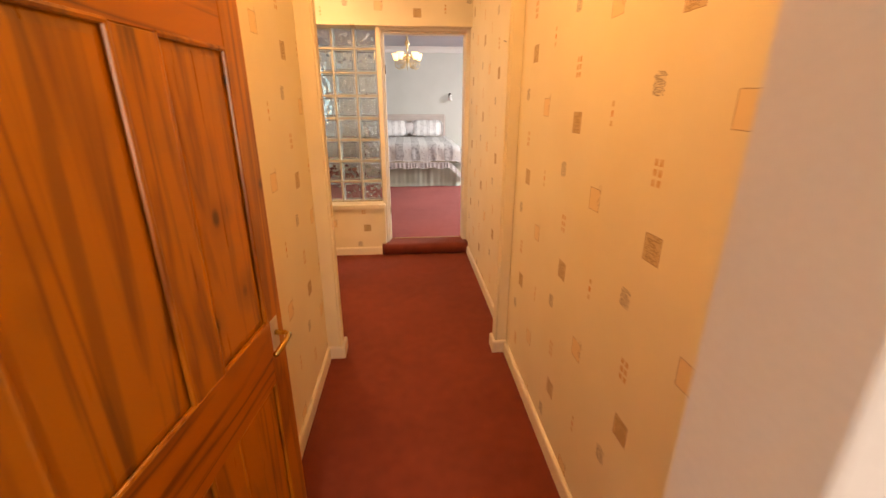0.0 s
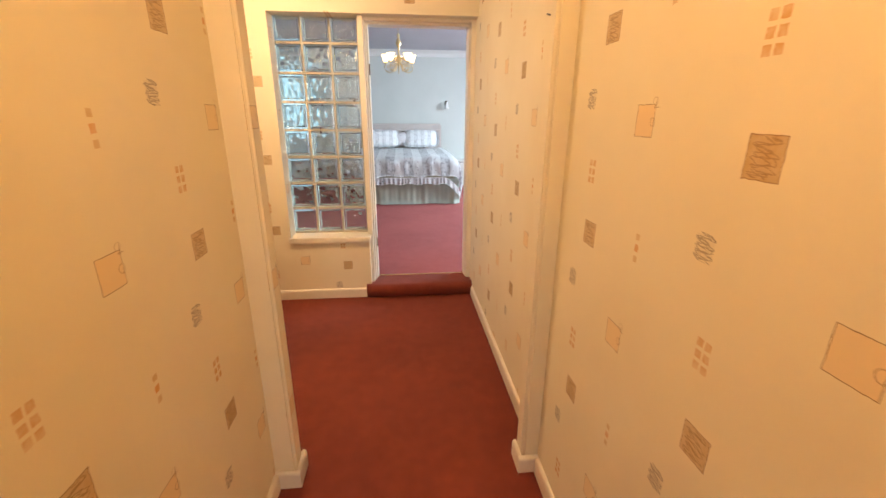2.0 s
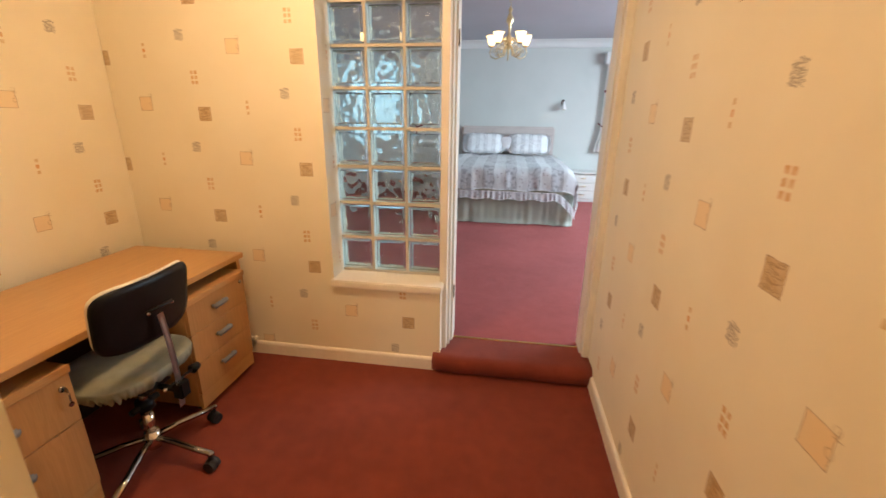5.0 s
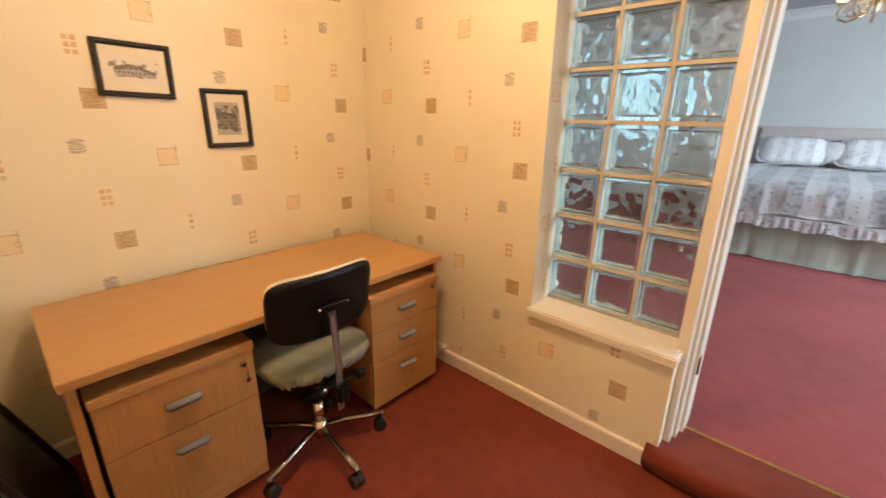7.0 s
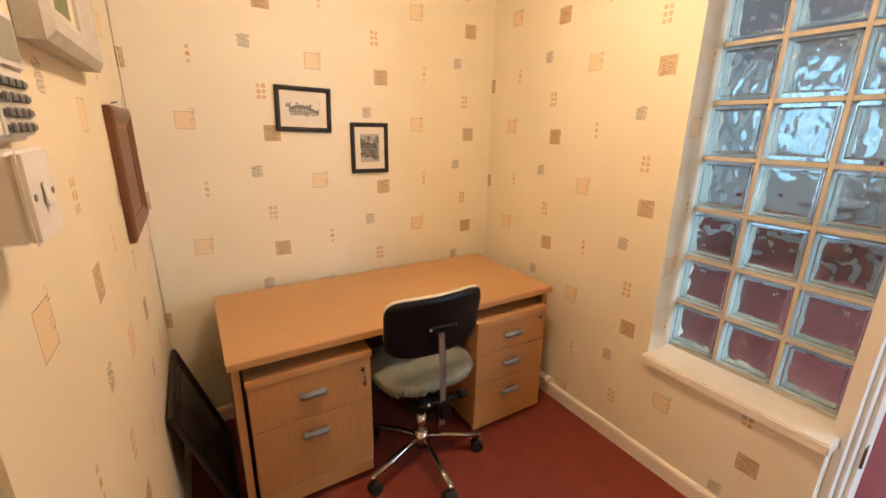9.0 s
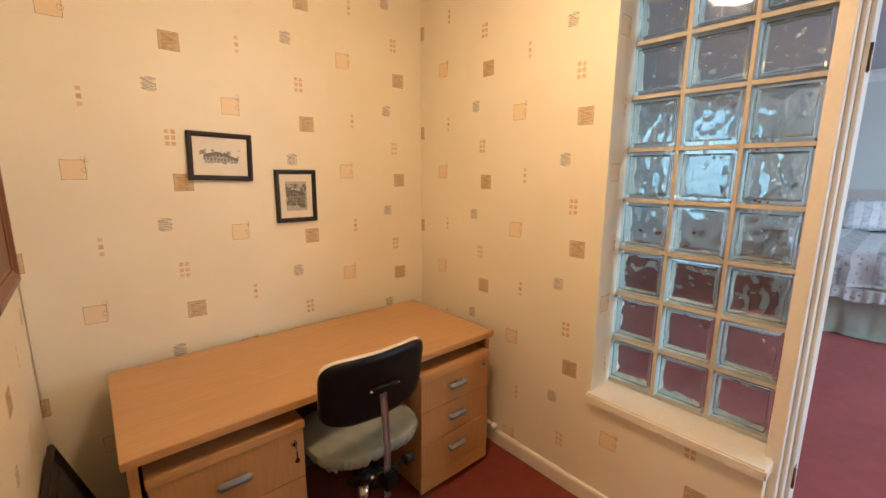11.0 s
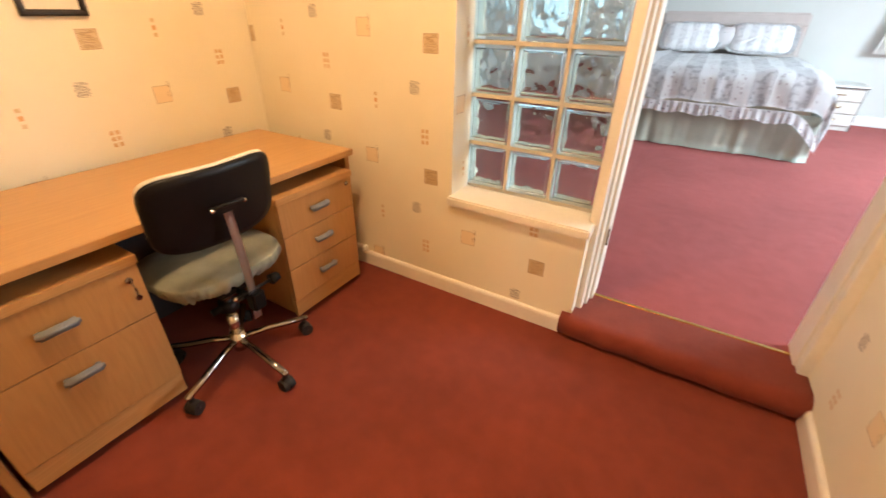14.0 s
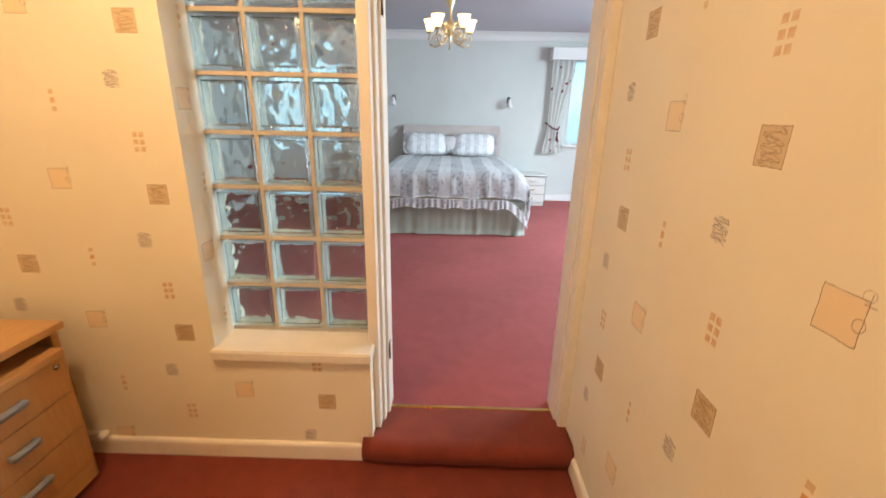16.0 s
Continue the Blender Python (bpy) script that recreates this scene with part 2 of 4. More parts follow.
def floral_cloth(name, ground, bloom_a, bloom_b, scale, through_light=0.0):
    """Printed cotton; through_light: how much light passes through the cloth."""
    n = Nodes(name)
    v = n.coord()
    vor = n.add("ShaderNodeTexVoronoi", Vector=v, Scale=scale)
    k = n.band(n.m("ADD", vor.outputs["Distance"], n.m("MULTIPLY", n.noise(v, scale * 4, 2), 0.35)), 0.40, 0.30)
    pick = n.band(n.noise(v, scale * 1.5, 1), 0.45, 0.55)
    c = n.mix(k, ground, n.mix(pick, bloom_a, bloom_b))
    mat = n.done(c, 0.85, 0.0, n.noise(v, 150.0, 2), 0.2, 0.002)
    if through_light:
        tl, mx = n.add("ShaderNodeBsdfTranslucent", Color=c), n.add("ShaderNodeMixShader", Fac=through_light)
        n.tree.links.new(n.bsdf.outputs[0], mx.inputs[1]), n.tree.links.new(tl.outputs[0], mx.inputs[2])
        n.tree.links.new(mx.outputs[0], n.tree.nodes["Material Output"].inputs["Surface"])
    return mat


def glass(name, tint, rough=0.0, ior=1.45):
    n = Nodes(name)
    n.bsdf.inputs["Transmission Weight"].default_value = 1.0
    n.bsdf.inputs["IOR"].default_value = ior
    return n.done(tint, rough)


def glowing(name, color, strength):
    n = Nodes(name)
    n.bsdf.inputs["Emission Color"].default_value = (*color, 1)
    n.bsdf.inputs["Emission Strength"].default_value = strength
    return n.done((0.8, 0.78, 0.7), 0.4)


def net_cloth(name):
    n = Nodes(name)
    tr, tl, mx = n.add("ShaderNodeBsdfTransparent"), n.add("ShaderNodeBsdfTranslucent", Color=(0.85, 0.88, 0.9, 1)), n.tree.nodes.new("ShaderNodeMixShader")
    f = n.band(n.noise(n.coord((60, 60, 1.5)), 1.0, 2), 0.2, 0.8)
    n.put(mx.inputs[0], n.m("ADD", n.m("MULTIPLY", f, 0.3), 0.35))
    n.tree.links.new(tr.outputs[0], mx.inputs[1]), n.tree.links.new(tl.outputs[0], mx.inputs[2])
    n.tree.links.new(mx.outputs[0], n.tree.nodes["Material Output"].inputs["Surface"])
    return n.mat


def engraving(name, seed):
    """A grey ink drawing: sky, a dark mass of building with hatching, and a light foreground."""
    n = Nodes(name)
    v = n.coord()
    sep = n.tree.nodes.new("ShaderNodeSeparateXYZ")
    n.tree.links.new(v, sep.inputs[0])
    y, z = sep.outputs[1], sep.outputs[2]
    hatch = n.band(n.noise(n.coord((1, 260, 90)), 1.0, 3), 0.3, 0.7)
    ragged = n.m("MULTIPLY", n.m("SUBTRACT", n.noise(v, 70.0, 3), 0.5), 0.02)
    wide, tall = (0.066, 0.020) if not seed else (0.042, 0.030)
    gable = n.m("SUBTRACT", n.m("ADD", tall, ragged), n.m("MULTIPLY", n.m("ABSOLUTE", n.m("ADD", y, 0.012)), 0.30))
    house = n.m("MULTIPLY", n.m("LESS_THAN", z, gable), n.m("MULTIPLY", n.m("COMPARE", n.m("ADD", y, ragged), 0.0, wide), n.m("GREATER_THAN", n.m("ADD", z, ragged), -0.026 if not seed else -0.045)))
    panes = n.m("MULTIPLY", n.m("GREATER_THAN", n.m("SINE", n.m("MULTIPLY", y, 480.0)), -0.1), n.m("GREATER_THAN", n.m("SINE", n.m("MULTIPLY", z, 420.0)), 0.0))
    roof = n.m("GREATER_THAN", z, n.m("SUBTRACT", gable, 0.012))
    shade = n.m("MAXIMUM", n.m("MULTIPLY", roof, 0.75), n.m("ADD", n.m("ADD", n.m("MULTIPLY", panes, 0.30), 0.25), n.m("MULTIPLY", hatch, 0.45)))
    trees = n.m("MULTIPLY", n.band(n.noise(v, 42.0 + seed, 3), 0.56 - 0.012 * seed, 0.64 - 0.012 * seed), n.m("LESS_THAN", n.m("ABSOLUTE", z), 0.03 + 0.003 * seed))
    ink = n.m("MAXIMUM", n.m("MULTIPLY", house, shade), n.m("MULTIPLY", trees, n.m("ADD", n.m("MULTIPLY", hatch, 0.4), 0.5)))
    return n.done(n.mix(ink, (0.72, 0.68, 0.60) if not seed else (0.42, 0.40, 0.35), (0.016, 0.015, 0.014)), 0.7)


PAPER = wallpaper("cream_wallpaper")
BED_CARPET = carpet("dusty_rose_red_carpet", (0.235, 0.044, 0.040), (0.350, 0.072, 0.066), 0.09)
CARPET = carpet("wine_red_carpet", (0.150, 0.0240, 0.0120), (0.242, 0.043, 0.023), 0.02)
WHITE = surface("cream_gloss_paint", (0.75, 0.69, 0.58), (0.82, 0.77, 0.67), 5, 60, 0.42, bump=0.05)
WHITE_WALL = surface("white_emulsion", (0.70, 0.70, 0.70), (0.76, 0.76, 0.76), 3, 150, 0.7)
CEIL = surface("white_ceiling_paint", (0.78, 0.77, 0.75), (0.82, 0.81, 0.79), 3, 180, 0.8)
BED_WALL = surface("pale_grey_green_paint", (0.60, 0.62, 0.59), (0.65, 0.67, 0.64), 2, 180, 0.75)
BED_CEIL = surface("bedroom_ceiling_paint", (0.54, 0.54, 0.58), (0.58, 0.58, 0.62), 2, 150, 0.8)
PINE_V = timber("pine_upright", (0.125, 0.024, 0.002), (0.42, 0.135, 0.010), 2, 0.3, 0.14, 0.62, 0.25, 1.3, 4.0, 0.42, 0.02)
PINE_H = timber("pine_rail", (0.110, 0.019, 0.002), (0.39, 0.110, 0.009), 0, 0.3, 0.15, 0.55, 0.25, 1.2, 5.0, 0.30, 0.05)
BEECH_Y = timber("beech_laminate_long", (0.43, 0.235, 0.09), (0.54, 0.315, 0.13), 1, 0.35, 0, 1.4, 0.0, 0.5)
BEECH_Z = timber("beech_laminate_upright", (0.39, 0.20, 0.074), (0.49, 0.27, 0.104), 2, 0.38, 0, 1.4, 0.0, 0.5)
MAHOGANY = timber("red_brown_frame_wood", (0.105, 0.034, 0.013), (0.18, 0.062, 0.025), 2, 0.42, 0, 3.0)
PALE_SLIP = timber("pale_red_brown_slip", (0.20, 0.075, 0.035), (0.30, 0.125, 0.060), 2, 0.42, 0, 3.0)
BLACK_WOOD = surface("black_frame_paint", (0.008, 0.005, 0.004), (0.016, 0.010, 0.008), 20, 200, 0.45)
BLACK = surface("black_plastic", (0.004, 0.004, 0.004), (0.008, 0.008, 0.008), 10, 300, 0.42, bump=0.03)
BLACK.node_tree.nodes["Principled BSDF"].inputs["Specular IOR Level"].default_value = 0.22
# Rubber of the castors; also the painted shade under the desk.
BLACK_MATT = surface("black_rubber_and_knee_shade", (0.005, 0.005, 0.005), (0.011, 0.011, 0.011), 12, 200, 0.6)
CHROME = surface("chrome", (0.70, 0.68, 0.66), (0.78, 0.76, 0.74), 20, 200, 0.12, 1.0, 0.02, spread=0.06)
DULL_CHROME = surface("dull_chrome", (0.30, 0.28, 0.27), (0.40, 0.38, 0.37), 20, 200, 0.2, 1.0, 0.02, spread=0.06)
BRUSHED = surface("brushed_steel", (0.62, 0.60, 0.58), (0.74, 0.72, 0.70), 30, 260, 0.42, 0.85, 0.03)
SATIN = surface("satin_grey_metal", (0.19, 0.20, 0.215), (0.25, 0.26, 0.275), 30, 300, 0.45, 0.2, 0.03)
HINGE_BRASS = surface("tarnished_brass", (0.10, 0.055, 0.03), (0.20, 0.12, 0.06), 60, 300, 0.45, 0.7)
BRASS = surface("brass", (0.66, 0.42, 0.13), (0.76, 0.52, 0.20), 20, 200, 0.22, 1.0, 0.02)
SAGE = surface("sage_green_fabric", (0.195, 0.20, 0.150), (0.255, 0.26, 0.200), 14, 260, 0.9, bump=0.4)
CREAM_CLOTH = surface("cream_fabric", (0.62, 0.55, 0.42), (0.70, 0.63, 0.50), 14, 260, 0.9, bump=0.3)
MAT_CARD = surface("cream_card_mount", (0.72, 0.66, 0.54), (0.78, 0.72, 0.60), 10, 200, 0.8)
SILVER_WOOD = surface("pale_silver_frame_paint", (0.48, 0.46, 0.42), (0.58, 0.56, 0.52), 20, 120, 0.5)
GREEN_PRINT = floral_cloth("green_landscape_print", (0.20, 0.22, 0.12), (0.08, 0.12, 0.05), (0.35, 0.30, 0.16), 30.0)
DARK_PRINT_GAP = surface("dark_print_and_gap_shade", (0.015, 0.016, 0.018), (0.05, 0.05, 0.05), 6, 60, 0.25)
INK_A, INK_B = engraving("ink_drawing_wide", 0), engraving("ink_drawing_tall", 9)
PLASTIC = surface("white_plastic", (0.74, 0.73, 0.72), (0.79, 0.78, 0.77), 12, 200, 0.4, bump=0.02)
GREY_KEY = surface("grey_rubber_key", (0.12, 0.13, 0.14), (0.16, 0.17, 0.18), 20, 200, 0.6)
LCD = surface("grey_display", (0.22, 0.22, 0.19), (0.26, 0.26, 0.23), 10, 100, 0.2)
MORTAR = surface("cream_mortar", (0.50, 0.45, 0.36), (0.60, 0.54, 0.44), 20, 260, 0.8)
BLOCK_EDGE = glass("thick_green_glass_edge", (0.78, 0.86, 0.83), 0.05)
BLOCK_COAT = surface("grey_green_edge_coat", (0.30, 0.315, 0.27), (0.42, 0.435, 0.38), 30, 200, 0.6)
BLOCK_GLASS = glass("green_tinged_glass", (0.87, 0.915, 0.92), 0.0)
PANE = glass("window_glass", (1, 1, 1))
STRIPES = striped_cloth("striped_floral_cotton", 3.6)
PILLOW_STRIPES = striped_cloth("striped_pillow_cotton", 7.5, 0.6)
FRILL = floral_cloth("frill_cotton", (0.74, 0.70, 0.71), (0.36, 0.24, 0.28), (0.24, 0.23, 0.25), 22.0)
VALANCE = surface("pale_green_satin", (0.58, 0.62, 0.54), (0.68, 0.72, 0.64), 6, 100, 0.5, bump=0.1)
CURTAIN = floral_cloth("floral_curtain_cotton", (0.88, 0.87, 0.84), (0.30, 0.035, 0.045), (0.34, 0.16, 0.17), 8.5, 0.45)
NET = net_cloth("white_net")
LINEN = surface("pale_pink_headboard_fabric", (0.52, 0.45, 0.42), (0.60, 0.53, 0.50), 6, 200, 0.85)
FURN_WHITE = surface("off_white_laminate", (0.66, 0.64, 0.60), (0.72, 0.70, 0.66), 6, 100, 0.4)
TASSEL = surface("dark_red_cord", (0.12, 0.02, 0.03), (0.20, 0.04, 0.05), 30, 300, 0.8)
BOWL_HALL = glowing("lit_amber_opal_glass", (1.0, 0.54, 0.18), LAMP_HALL)
BOWL_STUDY = glowing("lit_opal_glass", (1.0, 0.66, 0.37), LAMP_STUDY)
LIT = glowing("lit_frosted_shade", (1.0, 0.62, 0.24), SHADE)
IVORY = surface("ivory_enamel_and_gilt", (0.62, 0.50, 0.28), (0.74, 0.62, 0.38), 40, 200, 0.3, 0.6)

# ---- mesh helpers ----


def bm_box(bm, lo, hi, bevel=0.0, seg=1):
    c = [(a + b) / 2 for a, b in zip(lo, hi)]
    d = [abs(b - a) for a, b in zip(lo, hi)]
    r = bmesh.ops.create_cube(bm, size=1.0, matrix=Matrix.LocRotScale(c, None, d))
    if bevel:
        es = {e for v in r["verts"] for e in v.link_edges}
        bmesh.ops.bevel(bm, geom=list(es), offset=min(bevel, min(d) * 0.45), segments=seg, affect="EDGES")
    return bm


def bm_rod(bm, p0, p1, r0, r1=None, seg=14):
    p0, p1 = Vector(p0), Vector(p1)
    d = p1 - p0
    m = Matrix.Translation((p0 + p1) / 2) @ d.to_track_quat("Z", "Y").to_matrix().to_4x4()
    bmesh.ops.create_cone(bm, cap_ends=True, segments=seg, radius1=r0, radius2=r0 if r1 is None else r1, depth=d.length, matrix=m)
    return bm


def bm_ball(bm, c, r, scale=(1, 1, 1), u=14, v=9):
    bmesh.ops.create_uvsphere(bm, u_segments=u, v_segments=v, radius=r, matrix=Matrix.LocRotScale(c, None, scale))
    return bm


def bm_tube(bm, pts, r, seg=8, flat=1.0):
    """A tube along a line of points."""
    rings = []
    pts = [Vector(p) for p in pts]
    for i, p in enumerate(pts):
        d = (pts[min(i + 1, len(pts) - 1)] - pts[max(i - 1, 0)]).normalized()
        side = d.cross(Vector((0, 0, 1)))
        side = side.normalized() if side.length > 1e-4 else Vector((1, 0, 0))
        up = side.cross(d)
        rings.append([bm.verts.new(p + r * (math.cos(a) * side + flat * math.sin(a) * up)) for a in [2 * math.pi * k / seg for k in range(seg)]])
    for a, b in zip(rings, rings[1:]):
        for k in range(seg):
            bm.faces.new((a[k], a[(k + 1) % seg], b[(k + 1) % seg], b[k]))
    bm.faces.new(rings[0]), bm.faces.new(rings[-1])
    bmesh.ops.recalc_face_normals(bm, faces=bm.faces)
    return bm


def bm_lathe(bm, profile, seg=24, m=Matrix()):
    """Revolve (radius, height) pairs about z."""
    rings = [[bm.verts.new(m @ Vector((r * math.cos(a), r * math.sin(a), z))) for a in [2 * math.pi * k / seg for k in range(seg)]] for r, z in profile]
    for a, b in zip(rings, rings[1:]):
        for k in range(seg):
            bm.faces.new((a[k], a[(k + 1) % seg], b[(k + 1) % seg], b[k]))
    return bm


def bm_sheet(bm, f, nu, nv, thick=0.0):
    """A grid of points f(u, v), u and v from 0 to 1."""
    g = [[bm.verts.new(f(i / nu, j / nv)) for i in range(nu + 1)] for j in range(nv + 1)]
    fs = [bm.faces.new((g[j][i], g[j][i + 1], g[j + 1][i + 1], g[j + 1][i])) for j in range(nv) for i in range(nu)]
    if thick:
        bmesh.ops.solidify(bm, geom=fs, thickness=thick)
    return bm


def mesh_of(name, bm, material, smooth=False):
    me = bpy.data.meshes.new(name)
    bmesh.ops.recalc_face_normals(bm, faces=bm.faces) if not smooth else None
    bm.to_mesh(me)
    bm.free()
    me.materials.append(material)
    if smooth:
        me.polygons.foreach_set("use_smooth", [True] * len(me.polygons))
    return me


def part(name, bm, material, parent=None, label="", smooth=False):
    """Link a bmesh as one mesh object, under a thing or a part."""
    ob = new(name, mesh_of(name, bm, material, smooth))
    ob.parent = parent
    return tagged(ob, label) if label else ob


def thing(name, m, label, category, group=""):
    ob = new(name)
    ob.empty_display_size = 0.1
    ob.matrix_world = m
    return tagged(ob, label, category, group)


def box_part(name, lo, hi, material, parent=None, bevel=0.002, label="", seg=1):
    return part(name, bm_box(bmesh.new(), lo, hi, bevel, seg), material, parent, label)


def structure(name, boxes, material, label, bevel=0.0):
    bm = bmesh.new()
    for lo, hi in boxes:
        bm_box(bm, lo, hi, bevel)
    return tagged(part(name, bm, material), label, name.split("_")[0], kind="structure")


def papered(name, boxes, label, origin, bevel=0.0, drops={}):
    """A wall with wallpaper; origin: where along the wall a tan square sits, to the viewer's right; drops: strips hung higher or lower."""
    bm = bmesh.new()
    for lo, hi in boxes:
        bm_box(bm, lo, hi, bevel, 3)
    bmesh.ops.recalc_face_normals(bm, faces=bm.faces)
    for side, strips in drops.items():
        for k in strips:
            for edge in (k, k + 1):
                u = edge * 0.53 - 0.40 + origin.get(side, 0)
                co = {"-y": (u, 0, 0), "+y": (-u, 0, 0), "+x": (0, u, 0), "-x": (0, -u, 0)}[side]
                bmesh.ops.bisect_plane(bm, geom=bm.verts[:] + bm.edges[:] + bm.faces[:], plane_co=co, plane_no=(1, 0, 0) if side[1] == "y" else (0, 1, 0))
    uv = bm.loops.layers.uv.new("metres")
    for f in bm.faces:
        nx, ny = f.normal.x, f.normal.y
        side = ("+x" if nx > 0 else "-x") if abs(nx) > abs(ny) else ("+y" if ny > 0 else "-y")
        mid = f.calc_center_median()
        along = {"-y": mid.x, "+y": -mid.x, "+x": mid.y, "-x": -mid.y}[side] - origin.get(side, 0)
        lift = drops.get(side, {}).get(math.floor((along + 0.40) / 0.53), 0.0)
        for loop in f.loops:
            p = loop.vert.co
            if abs(nx) > abs(ny):
                u = p.y - origin.get("+x", 0) if nx > 0 else -p.y - origin.get("-x", 0)
            else:
                u = -p.x - origin.get("+y", 0) if ny > 0 else p.x - origin.get("-y", 0)
            loop[uv].uv = (u, p.z - 0.578 - lift)
    return tagged(part(name, bm, PAPER), label, "wall", kind="structure")


def skirting(x0, y0, x1, y1, side, h=0.078, t=0.016):
    """A baseboard with a rounded top along a wall; side: the way it stands out."""
    bm = bmesh.new()
    a, b, o = Vector((x0, y0, 0)), Vector((x1, y1, 0)), Vector((side[0], side[1], 0))
    prof = [(0, 0.001), (t, 0.001), (t, h - 0.014), (t - 0.003, h - 0.005), (t - 0.009, h), (0, h)]
    rows = [[bm.verts.new(p + o * d + Vector((0, 0, z))) for d, z in prof] for p in (a, b)]
    for k in range(len(prof)):
        j = (k + 1) % len(prof)
        bm.faces.new((rows[0][k], rows[0][j], rows[1][j], rows[1][k]))
    bm.faces.new(rows[0]), bm.faces.new(rows[1])
    return tagged(part("baseboard", bm, WHITE), "cream painted baseboard along the papered wall", "baseboard", "baseboards", "structure")


# ---- structure: corridor and study alcove ----
LW, BW, RW, CR, CL, SW = -2.016, 4.122, 0.582, 0.560, -0.513, 2.385
PF, PLX, PRX, H0, BEDZ, BACK = 2.295, -0.430, 0.492, 2.40, 0.097, 9.49

structure("floor", [((-2.14, 2.30, -0.1), (0.68, 4.34, 0.0)), ((-1.3, -1.75, -0.1), (0.8, 2.30, 0.0))], CARPET, "wine red carpet with short pile, wall to wall")
structure("ceiling", [((-2.14, 2.30, H0), (0.68, 4.40, H0 + 0.1)), ((-1.3, -1.75, H0), (0.8, 2.30, H0 + 0.1))], CEIL, "plain white painted ceiling")
papered("wall_north", [((-2.15, BW, 0), (-0.850, 4.270, H0)), ((-2.15, 4.270, 0), (-0.877, 4.40, H0)), ((-0.850, BW, 0), (-0.248, 4.40, 0.473)), ((-0.850, BW, 2.085), (0.68, 4.40, H0))],
        "cream wallpapered wall with tan squares, around a glass block window", {"-y": -0.958, "+x": 3.98}, 0.0, {"-y": {1: -0.031}})
papered("wall_west", [((LW - 0.12, SW - 0.09, 0), (LW, BW, H0))], "cream wallpapered wall with tan and orange squares", {"+x": 3.432})
papered("wall_south", [((LW, PF, 0), (PLX, SW, H0))], "cream wallpapered wall with rounded end", {"+y": 0.964, "-y": -0.55, "+x": 2.131}, 0.012)
papered("wall_corridor_west", [((CL - 0.1, 0.37, 0), (CL, PF, H0))], "cream wallpapered corridor wall with scattered squares", {"+x": 2.035})
papered("wall_corridor_east", [((CR, 0.37, 0), (0.68, PF - 0.012, H0))], "cream wallpapered corridor wall with scattered squares", {"-x": -0.992})
papered("wall_pier", [((PRX, PF - 0.012, 0), (0.68, SW - 0.01, H0))], "papered pier with rounded edges beside the corridor", {"-x": -2.41, "-y": 0.45}, 0.014)
papered("wall_east", [((RW, SW - 0.01, 0), (0.68, 4.40, H0))], "cream wallpapered wall beside the doorway", {"-x": -3.98}, 0.0, {"-x": {0: -0.012, 1: -0.028, 2: -0.018}})
for run in ((LW, BW, -0.286, BW, (0, -1)), (LW, SW, LW, BW - 0.016, (1, 0)), (LW + 0.016, SW, PLX, SW, (0, 1)), (CL, 0.40, CL, PF - 0.016, (1, 0)),
            (CL, PF, PLX + 0.016, PF, (0, -1)), (PLX, PF, PLX, SW + 0.016, (1, 0)), (CR, 0.40, CR, PF - 0.03, (-1, 0)),
            (CR, PF - 0.012, PRX - 0.016, PF - 0.012, (0, -1)), (PRX, PF - 0.012, PRX, SW - 0.01, (-1, 0)), (RW, SW - 0.01, RW, 4.09, (-1, 0))):
    skirting(*run)

# doorway at the start of the corridor and the landing behind it
structure("wall_landing_front", [((-1.2, 0.27, 0), (-0.545, 0.37, H0)), ((0.245, 0.27, 0), (1.2, 0.37, H0)), ((-0.545, 0.27, 2.03), (0.245, 0.37, H0))], WHITE_WALL, "plain white painted wall")
structure("door_frame_landing", [((-0.545, 0.262, 0), (-0.505, 0.378, 2.03)), ((0.212, 0.262, 0), (0.245, 0.378, 2.03)), ((-0.505, 0.262, 1.99), (0.212, 0.378, 2.03))], WHITE_WALL, "white painted door lining", 0.003)
structure("wall_landing_side", [((-1.3, -1.75, 0), (-1.2, 0.37, H0))], WHITE_WALL, "plain white painted wall")
structure("wall_landing_east", [((1.2, -1.75, 0), (1.3, 0.37, H0))], WHITE_WALL, "plain white painted wall")
# Unseen rear wall; its opening is made up for the fill lamp.
structure("wall_landing_rear", [((-1.2, -1.75, 0), (-0.6, -1.65, H0)), ((0.6, -1.75, 0), (1.2, -1.65, H0)), ((-0.6, -1.75, 0), (0.6, -1.65, 0.95)), ((-0.6, -1.75, 2.1), (0.6, -1.65, H0))], WHITE_WALL, "plain white unseen wall with an opening added to let light in")
structure("floor_landing", [((0.8, -1.75, -0.1), (1.3, 0.37, 0.0))], CARPET, "wine red carpet")
structure("ceiling_landing", [((0.8, -1.75, H0), (1.3, 0.37, H0 + 0.1))], CEIL, "plain white painted ceiling")

# doorway to the bedroom
structure("door_frame", [((-0.264, 4.185, 0.473), (-0.224, 4.40, 2.085)), ((-0.248, 4.185, BEDZ), (-0.224, 4.40, 0.473)), ((-0.224, 4.235, BEDZ), (-0.212, 4.40, 2.075)), ((-0.212, 4.29, BEDZ), (-0.200, 4.40, 2.062)),
                         ((0.546, 4.225, BEDZ), (0.582, 4.40, 2.085)), ((0.538, 4.27, BEDZ), (0.546, 4.40, 2.062)), ((-0.224, 4.225, 2.064), (0.546, 4.40, 2.085)), ((-0.2, 4.28, 2.048), (0.538, 4.40, 2.064))],
          WHITE, "cream painted door frame with stepped stops", 0.002)
